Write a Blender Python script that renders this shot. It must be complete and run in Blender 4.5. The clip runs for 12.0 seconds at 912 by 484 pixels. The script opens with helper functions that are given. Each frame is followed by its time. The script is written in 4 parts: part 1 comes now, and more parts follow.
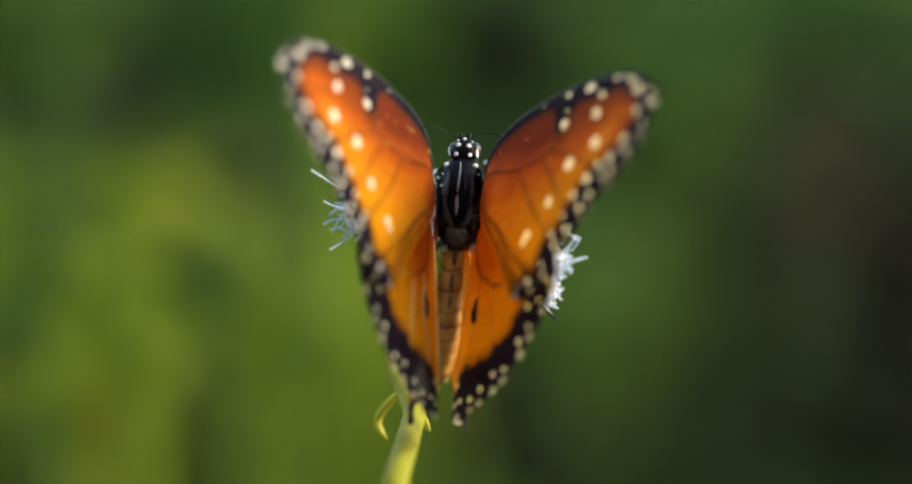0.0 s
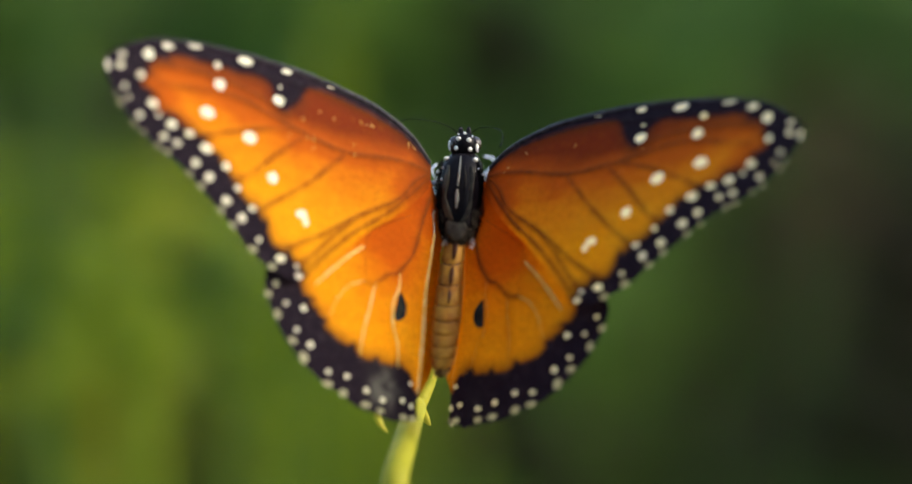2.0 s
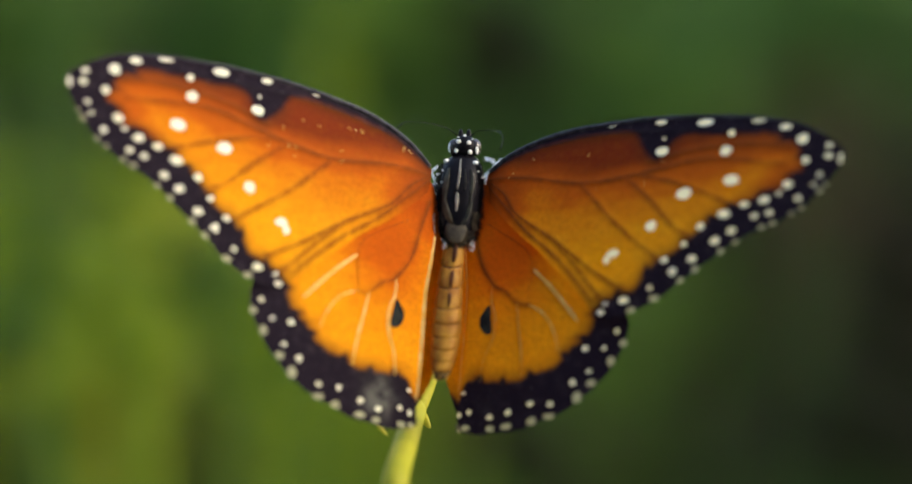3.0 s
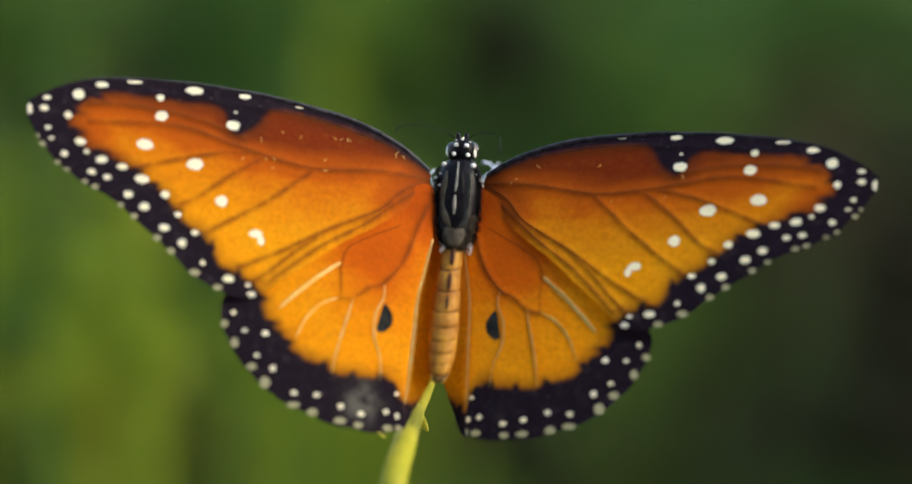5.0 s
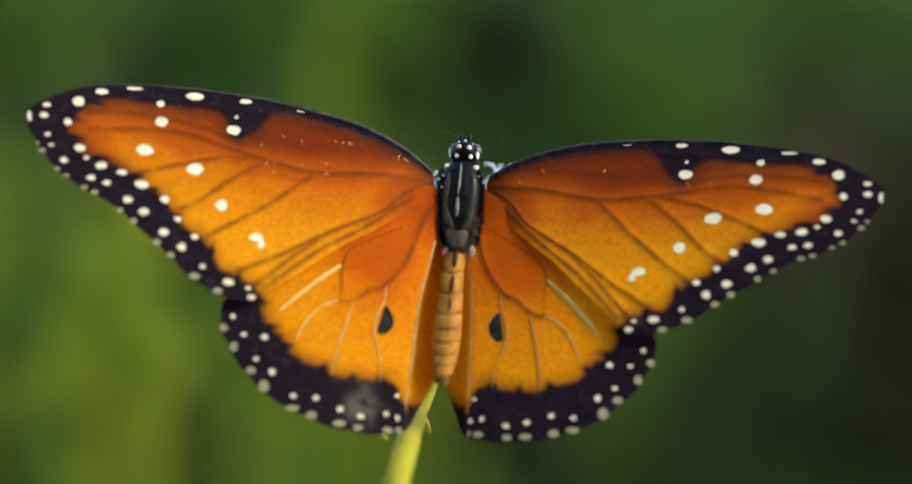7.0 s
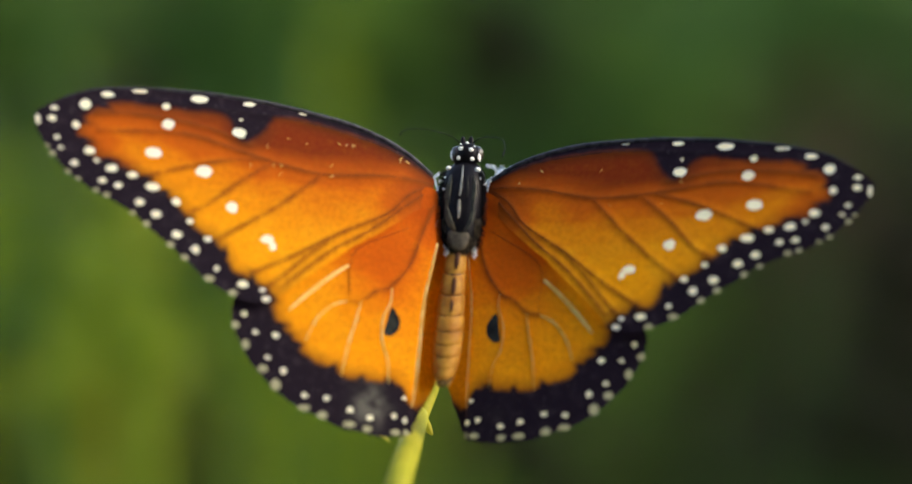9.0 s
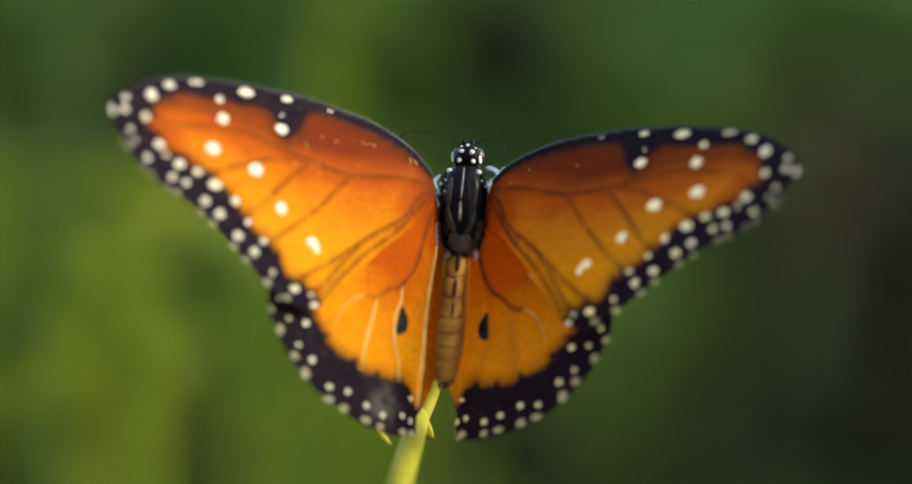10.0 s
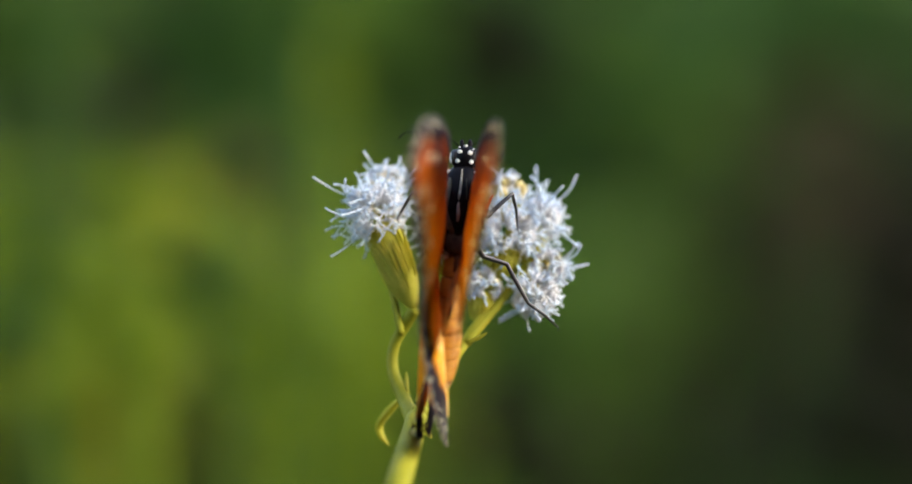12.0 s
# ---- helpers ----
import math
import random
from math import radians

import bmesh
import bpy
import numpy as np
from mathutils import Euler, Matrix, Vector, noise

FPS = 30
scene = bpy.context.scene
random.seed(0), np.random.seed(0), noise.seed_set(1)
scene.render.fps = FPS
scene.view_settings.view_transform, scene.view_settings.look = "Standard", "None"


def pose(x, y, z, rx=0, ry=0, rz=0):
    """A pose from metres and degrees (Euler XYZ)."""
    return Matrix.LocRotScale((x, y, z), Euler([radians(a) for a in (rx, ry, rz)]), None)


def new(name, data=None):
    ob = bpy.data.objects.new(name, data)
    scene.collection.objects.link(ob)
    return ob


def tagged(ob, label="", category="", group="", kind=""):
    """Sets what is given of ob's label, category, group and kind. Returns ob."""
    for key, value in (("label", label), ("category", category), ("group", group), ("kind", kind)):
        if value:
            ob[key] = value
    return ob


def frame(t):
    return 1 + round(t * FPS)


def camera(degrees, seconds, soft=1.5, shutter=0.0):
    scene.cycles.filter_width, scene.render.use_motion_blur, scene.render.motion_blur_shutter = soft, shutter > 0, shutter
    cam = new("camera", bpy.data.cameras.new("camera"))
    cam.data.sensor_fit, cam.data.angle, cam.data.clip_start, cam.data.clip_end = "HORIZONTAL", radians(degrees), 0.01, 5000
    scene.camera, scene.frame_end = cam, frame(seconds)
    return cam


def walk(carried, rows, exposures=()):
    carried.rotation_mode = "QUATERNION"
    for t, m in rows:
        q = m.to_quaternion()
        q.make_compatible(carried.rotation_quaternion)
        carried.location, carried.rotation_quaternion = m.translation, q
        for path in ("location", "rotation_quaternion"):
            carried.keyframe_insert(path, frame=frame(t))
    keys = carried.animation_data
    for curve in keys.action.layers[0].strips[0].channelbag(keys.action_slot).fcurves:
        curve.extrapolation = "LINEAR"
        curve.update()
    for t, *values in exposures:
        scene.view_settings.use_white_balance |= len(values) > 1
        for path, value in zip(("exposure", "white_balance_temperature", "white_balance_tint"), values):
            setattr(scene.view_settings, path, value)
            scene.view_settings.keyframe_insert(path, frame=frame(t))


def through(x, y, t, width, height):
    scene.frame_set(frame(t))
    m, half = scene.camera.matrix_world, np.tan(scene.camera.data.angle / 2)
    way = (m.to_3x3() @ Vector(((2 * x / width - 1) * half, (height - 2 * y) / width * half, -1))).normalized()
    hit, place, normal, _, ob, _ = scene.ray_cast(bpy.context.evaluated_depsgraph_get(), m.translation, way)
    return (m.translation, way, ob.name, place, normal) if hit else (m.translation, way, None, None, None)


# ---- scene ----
from mathutils import geometry

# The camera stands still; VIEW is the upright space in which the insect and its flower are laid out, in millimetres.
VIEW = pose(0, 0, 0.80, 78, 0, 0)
cam = camera(9.83, 12.0, 1.5)
cam.data.dof.use_dof = True
cam.data.dof.focus_distance = 0.526
cam.data.dof.aperture_fstop = 11.0
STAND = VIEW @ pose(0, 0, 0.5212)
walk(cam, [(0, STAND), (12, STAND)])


# ---- light ----
SUN_FROM = (VIEW.to_3x3() @ Vector((0.80, 0.56, 0.22))).normalized()
world = bpy.data.worlds.new("world")
scene.world = world
world.use_nodes = True
wn = world.node_tree.nodes
sky = wn.new("ShaderNodeTexSky")
sky.sky_type = "NISHITA"
sky.sun_disc = False
sky.dust_density = 1.5
sky.air_density = 1.0
sky.sun_elevation = math.asin(SUN_FROM.z)
sky.sun_rotation = math.atan2(SUN_FROM.x, SUN_FROM.y)
world.node_tree.links.new(sky.outputs[0], wn["Background"].inputs[0])
wn["Background"].inputs[1].default_value = 0.15
sun = new("sun", bpy.data.lights.new("sun", "SUN"))
sun.data.energy = 0.62
sun.data.angle = radians(8.0)
sun.data.color = (1.0, 0.93, 0.80)
sun.matrix_world = SUN_FROM.to_track_quat("Z", "Y").to_matrix().to_4x4()
scene.view_settings.exposure = 1.95
scene.view_settings.use_white_balance = True
scene.view_settings.white_balance_temperature = 7300


# ---- materials ----
class Nodes:
    """A small builder for node materials."""

    def __init__(self, name):
        self.mat = bpy.data.materials.new(name)
        self.mat.use_nodes = True
        self.tree = self.mat.node_tree
        self.bsdf = self.tree.nodes["Principled BSDF"]
        self.out = self.tree.nodes["Material Output"]

    def add(self, kind, **values):
        node = self.tree.nodes.new(kind)
        for key, value in values.items():
            node.inputs[key.replace("_", " ")].default_value = value
        return node

    def link(self, a, b):
        self.tree.links.new(a, b)

    def coords(self):
        return self.tree.nodes.new("ShaderNodeTexCoord").outputs["Object"]

    def noise(self, scale, detail=3.0, rough=0.55, vector=None):
        node = self.add("ShaderNodeTexNoise", Scale=scale, Detail=detail, Roughness=rough)
        self.link(vector or self.coords(), node.inputs["Vector"])
        return node.outputs["Fac"]

    def stretched(self, sx, sy, sz):
        node = self.add("ShaderNodeMapping")
        node.inputs["Scale"].default_value = (sx, sy, sz)
        self.link(self.coords(), node.inputs["Vector"])
        return node.outputs[0]

    def ramp(self, value, low, high, a=0.0, b=1.0, smooth=True):
        node = self.tree.nodes.new("ShaderNodeMapRange")
        node.interpolation_type = "SMOOTHSTEP" if smooth else "LINEAR"
        for key, v in zip(("From Min", "From Max", "To Min", "To Max"), (low, high, a, b)):
            node.inputs[key].default_value = v
        self.link(value, node.inputs["Value"])
        return node.outputs[0]

    def math(self, how, a, b):
        node = self.tree.nodes.new("ShaderNodeMath")
        node.operation = how
        for i, v in enumerate((a, b)):
            if isinstance(v, (int, float)):
                node.inputs[i].default_value = v
            else:
                self.link(v, node.inputs[i])
        return node.outputs[0]

    def mix(self, fac, a, b, how="MIX"):
        node = self.tree.nodes.new("ShaderNodeMix")
        node.data_type = "RGBA"
        node.blend_type = how
        for i, v in ((0, fac), (6, a), (7, b)):
            if isinstance(v, (int, float)):
                node.inputs[i].default_value = v
            elif isinstance(v, tuple):
                node.inputs[i].default_value = (*v, 1.0)
            else:
                self.link(v, node.inputs[i])
        return node.outputs[2]

    def attribute(self, name):
        node = self.tree.nodes.new("ShaderNodeAttribute")
        node.attribute_name = name
        return node.outputs["Fac"]

    def bump(self, height, strength, distance):
        node = self.add("ShaderNodeBump", Strength=strength, Distance=distance)
        self.link(height, node.inputs["Height"])
        self.link(node.outputs[0], self.bsdf.inputs["Normal"])
        return node.outputs[0]

    def paint(self, colour, rough=0.6, specular=0.3):
        if isinstance(colour, tuple):
            self.bsdf.inputs["Base Color"].default_value = (*colour, 1)
        else:
            self.link(colour, self.bsdf.inputs["Base Color"])
        if isinstance(rough, float):
            self.bsdf.inputs["Roughness"].default_value = rough
        else:
            self.link(rough, self.bsdf.inputs["Roughness"])
        self.bsdf.inputs["Specular IOR Level"].default_value = specular

    def let_light_through(self, colour, share, normal=None):
        thin = self.tree.nodes.new("ShaderNodeBsdfTranslucent")
        both = self.tree.nodes.new("ShaderNodeMixShader")
        if isinstance(colour, tuple):
            thin.inputs["Color"].default_value = (*colour, 1)
        else:
            self.link(colour, thin.inputs["Color"])
        both.inputs[0].default_value = share
        self.link(self.bsdf.outputs[0], both.inputs[1])
        self.link(thin.outputs[0], both.inputs[2])
        self.link(both.outputs[0], self.out.inputs["Surface"])


def speckled(name, a, b, scale, rough=0.6, specular=0.3, relief=0.3, depth=0.0001, through=None, share=0.0):
    """Two tones mixed by noise at two scales, with fine relief."""
    n = Nodes(name)
    coarse = n.noise(scale)
    fine = n.noise(scale * 7.0, 4.0)
    tone = n.mix(n.ramp(n.math("ADD", n.math("MULTIPLY", coarse, 0.65), n.math("MULTIPLY", fine, 0.35)), 0.35, 0.65), a, b)
    n.paint(tone, rough, specular)
    n.bump(fine, relief, depth)
    if share:
        n.let_light_through(tone if through is None else through, share)
    return n.mat


def wing_material(name, base, ruddy, deep, warm_edge):
    """Scaled wing membrane: orange field, darker zones, black border, all told by the wing's own attributes."""
    n = Nodes(name)
    field, vein, red, worn, ray = (n.attribute(k) for k in ("field", "vein", "red", "worn", "ray"))
    grain = n.noise(2600.0, 3.0)
    cloud = n.noise(240.0, 3.0)
    streak = n.noise(420.0, 3.0, 0.6, n.stretched(0.22, 1.5, 1.0))
    depth = n.math("ADD", red, n.math("MULTIPLY", n.math("SUBTRACT", streak, 0.5), 0.30))
    depth = n.math("ADD", depth, n.math("MULTIPLY", n.math("SUBTRACT", cloud, 0.5), 0.30))
    tone = n.mix(n.ramp(depth, 0.0, 0.5, 0.0, 1.0, False), base, ruddy)
    tone = n.mix(n.ramp(depth, 0.42, 1.02, 0.0, 1.0, False), tone, deep)
    tone = n.mix(n.math("MULTIPLY", n.ramp(cloud, 0.40, 0.75, 0.0, 0.45), n.ramp(depth, 0.1, 0.5, 1.0, 0.0)), tone, warm_edge)
    tone = n.mix(n.ramp(grain, 0.3, 0.75, 0.0, 0.34), tone, (0.20, 0.05, 0.008))
    flecks = n.math("MULTIPLY", n.ramp(n.noise(1000.0, 4.0, 0.7), 0.50, 0.75, 0.0, 0.30), n.ramp(depth, 0.05, 0.5, 1.0, 0.12))
    tone = n.mix(flecks, tone, warm_edge)
    # scales thin out along the veins, which leaves a dusky line with soft sides
    dusk = n.math("MULTIPLY", n.ramp(vein, 0.0, 0.55, 0.72, 0.0), n.ramp(n.noise(520.0, 2.0), 0.30, 0.62, 0.35, 1.0))
    tone = n.mix(dusk, tone, (0.17, 0.040, 0.006))
    dark = n.mix(n.math("MULTIPLY", n.ramp(worn, 0.0, 1.0, 0.0, 0.55), n.ramp(n.noise(650.0), 0.35, 0.65, 0.15, 1.0)), (0.010, 0.006, 0.012), (0.19, 0.19, 0.16))
    dark = n.mix(n.ramp(n.noise(900.0), 0.50, 0.78, 0.0, 0.16), dark, (0.11, 0.085, 0.10))
    dark = n.mix(n.ramp(n.noise(3200.0, 2.0), 0.66, 0.74, 0.0, 0.25), dark, (0.24, 0.22, 0.22))
    wavy = n.math("ADD", field, n.math("MULTIPLY", n.math("SUBTRACT", n.noise(1100.0, 4.0), 0.5), 0.40))
    wavy = n.math("ADD", wavy, n.math("MULTIPLY", n.math("SUBTRACT", n.noise(420.0, 3.0), 0.5), 0.40))
    wavy = n.math("SUBTRACT", wavy, n.math("MULTIPLY", n.ramp(ray, 0.0, 0.6, 1.0, 0.0), 0.5))
    smoke = n.math("MULTIPLY", n.ramp(wavy, -0.2, 1.7, 0.70, 0.0), n.ramp(cloud, 0.25, 0.7, 0.5, 1.0))
    tone = n.mix(smoke, tone, (0.075, 0.020, 0.006))
    tone = n.mix(n.ramp(wavy, -0.45, 0.35, 1.0, 0.0), tone, dark)
    n.paint(tone, n.ramp(grain, 0.2, 0.8, 0.65, 0.85), 0.06)
    relief = n.math("ADD", n.math("MULTIPLY", grain, 0.45), n.math("ADD", n.ramp(vein, 0.0, 0.4, 0.5, 0.0), n.math("MULTIPLY", streak, 0.8)))
    n.bump(relief, 0.4, 0.00014)
    n.let_light_through(n.mix(1.0, tone, (0.90, 0.66, 0.5), "MULTIPLY"), 0.24)
    return n.mat


FORE = wing_material("forewing_scales", (0.81, 0.315, 0.006), (0.50, 0.100, 0.004), (0.145, 0.017, 0.003), (0.84, 0.42, 0.016))
HIND = wing_material("hindwing_scales", (0.82, 0.295, 0.005), (0.57, 0.105, 0.003), (0.30, 0.034, 0.002), (0.84, 0.38, 0.011))
SPOT = speckled("white_scales", (0.99, 0.97, 0.88), (0.95, 0.91, 0.74), 1500.0, 0.7, 0.2, 0.2, 0.00005, (1.0, 0.80, 0.26), 0.46)
CREAM = speckled("cream_scales", (0.42, 0.40, 0.26), (0.28, 0.27, 0.17), 1500.0, 0.7, 0.2, 0.2, 0.00005, (0.5, 0.42, 0.2), 0.4)
STIGMA = speckled("stigma_scales", (0.005, 0.005, 0.006), (0.030, 0.034, 0.030), 700.0, 0.8, 0.05)
VEIN = speckled("vein_brown", (0.10, 0.022, 0.006), (0.16, 0.04, 0.008), 900.0, 0.7, 0.08)
VEIN_PALE = speckled("vein_pale", (0.74, 0.55, 0.22), (0.64, 0.36, 0.07), 900.0, 0.7, 0.1)
COSTA = speckled("costa_cuticle", (0.006, 0.006, 0.010), (0.05, 0.05, 0.06), 1600.0, 0.30, 0.14, 0.6, 0.0001)
VEIN_BLACK = speckled("vein_black", (0.006, 0.005, 0.006), (0.02, 0.016, 0.016), 900.0, 0.6, 0.06)
CUTICLE = speckled("black_cuticle", (0.004, 0.004, 0.006), (0.010, 0.009, 0.011), 1200.0, 0.12, 0.055, 0.4, 0.00006)
FUR = speckled("olive_grey_fur", (0.085, 0.070, 0.045), (0.022, 0.017, 0.012), 1100.0, 0.5, 0.2, 0.5, 0.00015)
WHITE = speckled("white_dot_scales", (0.88, 0.87, 0.82), (0.75, 0.74, 0.68), 2500.0, 0.6, 0.2)
STRIPE = speckled("greyish_stripe_scales", (0.085, 0.078, 0.050), (0.022, 0.020, 0.015), 1200.0, 0.6, 0.2)
PALE_STRIPE = speckled("pale_stripe_scales", (0.50, 0.48, 0.40), (0.26, 0.25, 0.20), 1500.0, 0.6, 0.25)
EYE = speckled("compound_eye", (0.010, 0.007, 0.006), (0.022, 0.014, 0.012), 3000.0, 0.18, 0.5)
ABDOMEN = speckled("abdomen_scales", (0.42, 0.205, 0.028), (0.26, 0.100, 0.012), 800.0, 0.50, 0.16, 0.6, 0.00012)
ABDOMEN_BAND = speckled("abdomen_band_scales", (0.055, 0.018, 0.005), (0.11, 0.036, 0.009), 900.0, 0.5, 0.3)
TAIL = speckled("brown_tail_scales", (0.09, 0.045, 0.018), (0.035, 0.018, 0.010), 1200.0, 0.6, 0.25)
LEG = speckled("leg_cuticle", (0.008, 0.008, 0.012), (0.03, 0.03, 0.04), 1500.0, 0.3, 0.5)
PETAL = speckled("mist_blue_floret", (0.84, 0.86, 0.91), (0.95, 0.95, 0.96), 900.0, 0.6, 0.25, 0.2, 0.00005, None, 0.3)
STYLE = speckled("pale_blue_style", (0.62, 0.75, 0.90), (0.84, 0.91, 0.97), 700.0, 0.5, 0.3, 0.2, 0.00005, None, 0.3)
POLLEN = speckled("yellow_bud", (0.66, 0.52, 0.16), (0.72, 0.64, 0.36), 900.0, 0.6, 0.25, 0.4, 0.0001, None, 0.2)
BRACT = speckled("yellow_green_bract", (0.62, 0.56, 0.10), (0.48, 0.46, 0.06), 500.0, 0.6, 0.1, 0.4, 0.0001, None, 0.45)
STEM = speckled("green_stem_skin", (0.36, 0.34, 0.035), (0.27, 0.28, 0.024), 300.0, 0.55, 0.12, 0.4, 0.0001, None, 0.2)


def leaf_material(name, a, b):
    n = Nodes(name)
    info = n.tree.nodes.new("ShaderNodeNewGeometry").outputs["Random Per Island"]
    tone = n.mix(info, a, b)
    tone = n.mix(n.ramp(n.noise(40.0), 0.4, 0.7, 0.0, 0.35), tone, tuple(0.6 * v for v in a))
    n.paint(tone, 0.6, 0.12)
    n.let_light_through(tone, 0.35)
    return n.mat


# brighter than the green leaf: sunlight on the herbs is painted into the colour
LEAF_BRIGHT = leaf_material("painted_sun_leaf", (0.20, 0.285, 0.02), (0.15, 0.23, 0.018))
LEAF_YELLOW = leaf_material("yellowing_leaf", (0.27, 0.30, 0.028), (0.21, 0.25, 0.022))
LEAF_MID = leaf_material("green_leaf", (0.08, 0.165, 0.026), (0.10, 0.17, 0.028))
LEAF_HEDGE = leaf_material("hedge_leaf", (0.095, 0.162, 0.028), (0.125, 0.17, 0.030))
LEAF_DEEP = leaf_material("deep_green_leaf", (0.04, 0.115, 0.024), (0.045, 0.09, 0.02))
# near-black: the deep shade of the background is put into this leaf colour
LEAF_SHADE = leaf_material("painted_shade_leaf", (0.016, 0.016, 0.009), (0.024, 0.022, 0.012))
LEAF_BROWN = leaf_material("withered_brown_leaf", (0.070, 0.052, 0.024), (0.050, 0.040, 0.019))


def ground_material():
    n = Nodes("soil_and_litter")
    tone = n.mix(n.ramp(n.noise(3.0, 6.0), 0.35, 0.65), (0.030, 0.040, 0.014), (0.050, 0.042, 0.022))
    tone = n.mix(n.ramp(n.noise(60.0, 4.0), 0.4, 0.7, 0.0, 0.5), tone, (0.06, 0.08, 0.02))
    n.paint(tone, 0.9, 0.1)
    n.bump(n.noise(45.0, 5.0), 0.6, 0.01)
    return n.mat


GROUND = ground_material()


# ---- shaping ----
def part(name, bm, material, parent, label="", smooth=True, scale=0.001):
    """Links a bmesh, laid out in millimetres, as one mesh object under a thing or a part."""
    bmesh.ops.scale(bm, vec=(scale,) * 3, verts=bm.verts)
    mesh = bpy.data.meshes.new(name)
    bm.to_mesh(mesh)
    bm.free()
    for poly in mesh.polygons:
        poly.use_smooth = smooth
    mesh.materials.append(material)
    ob = new(name, mesh)
    if parent:
        ob.parent = parent
    if label:
        ob["label"] = label
    return ob


def spline(points, steps=6, closed=False):
    """A smooth line through the points (Catmull-Rom)."""
    p = [Vector(q) for q in points]
    n = len(p)
    out = []
    for i in range(n if closed else n - 1):
        if closed:
            a, b, c, d = p[i - 1], p[i], p[(i + 1) % n], p[(i + 2) % n]
        else:
            a, b, c, d = p[max(i - 1, 0)], p[i], p[i + 1], p[min(i + 2, n - 1)]
        for k in range(steps):
            u = k / steps
            out.append(0.5 * (2 * b + (c - a) * u + (2 * a - 5 * b + 4 * c - d) * u * u + (3 * b - a - 3 * c + d) * u ** 3))
    if not closed:
        out.append(p[-1])
    return out


def tube(bm, points, radii, sides=8, flat=1.0):
    """A tube along the points; radii are spread evenly along it. Closed at both ends."""
    pts = [Vector(q) for q in points]
    n = len(pts)
    rings = []
    side = None
    for i, q in enumerate(pts):
        way = (pts[min(i + 1, n - 1)] - pts[max(i - 1, 0)]).normalized()
        if side is None:
            side = way.orthogonal().normalized()
        side = (side - way * side.dot(way)).normalized()
        other = way.cross(side)
        u = i / max(n - 1, 1) * (len(radii) - 1)
        k = min(int(u), len(radii) - 2) if len(radii) > 1 else 0
        r = radii[0] if len(radii) == 1 else radii[k] + (radii[k + 1] - radii[k]) * (u - k)
        rings.append([bm.verts.new(q + side * (r * math.cos(a)) + other * (r * flat * math.sin(a)))
                      for a in (2 * math.pi * s / sides for s in range(sides))])
    for a, b in zip(rings, rings[1:]):
        for s in range(sides):
            bm.faces.new((a[s], a[(s + 1) % sides], b[(s + 1) % sides], b[s]))
    bm.faces.new(rings[0][::-1])
    bm.faces.new(rings[-1])


def ellipsoid(bm, centre, size, turn=None, u=16, v=10):
    made = bmesh.ops.create_uvsphere(bm, u_segments=u, v_segments=v, radius=1.0)["verts"]
    m = Matrix.Translation(centre) @ (turn or Matrix.Identity(4)) @ Matrix.Diagonal((*size, 1))
    bmesh.ops.transform(bm, matrix=m, verts=made)
    return made


# ---- the butterfly ----
BODY_TILT = 0.364


def plane_z(y):
    """Depth of the body's axis: the head lies deeper than the tail."""
    return -BODY_TILT * (y - 5.5)


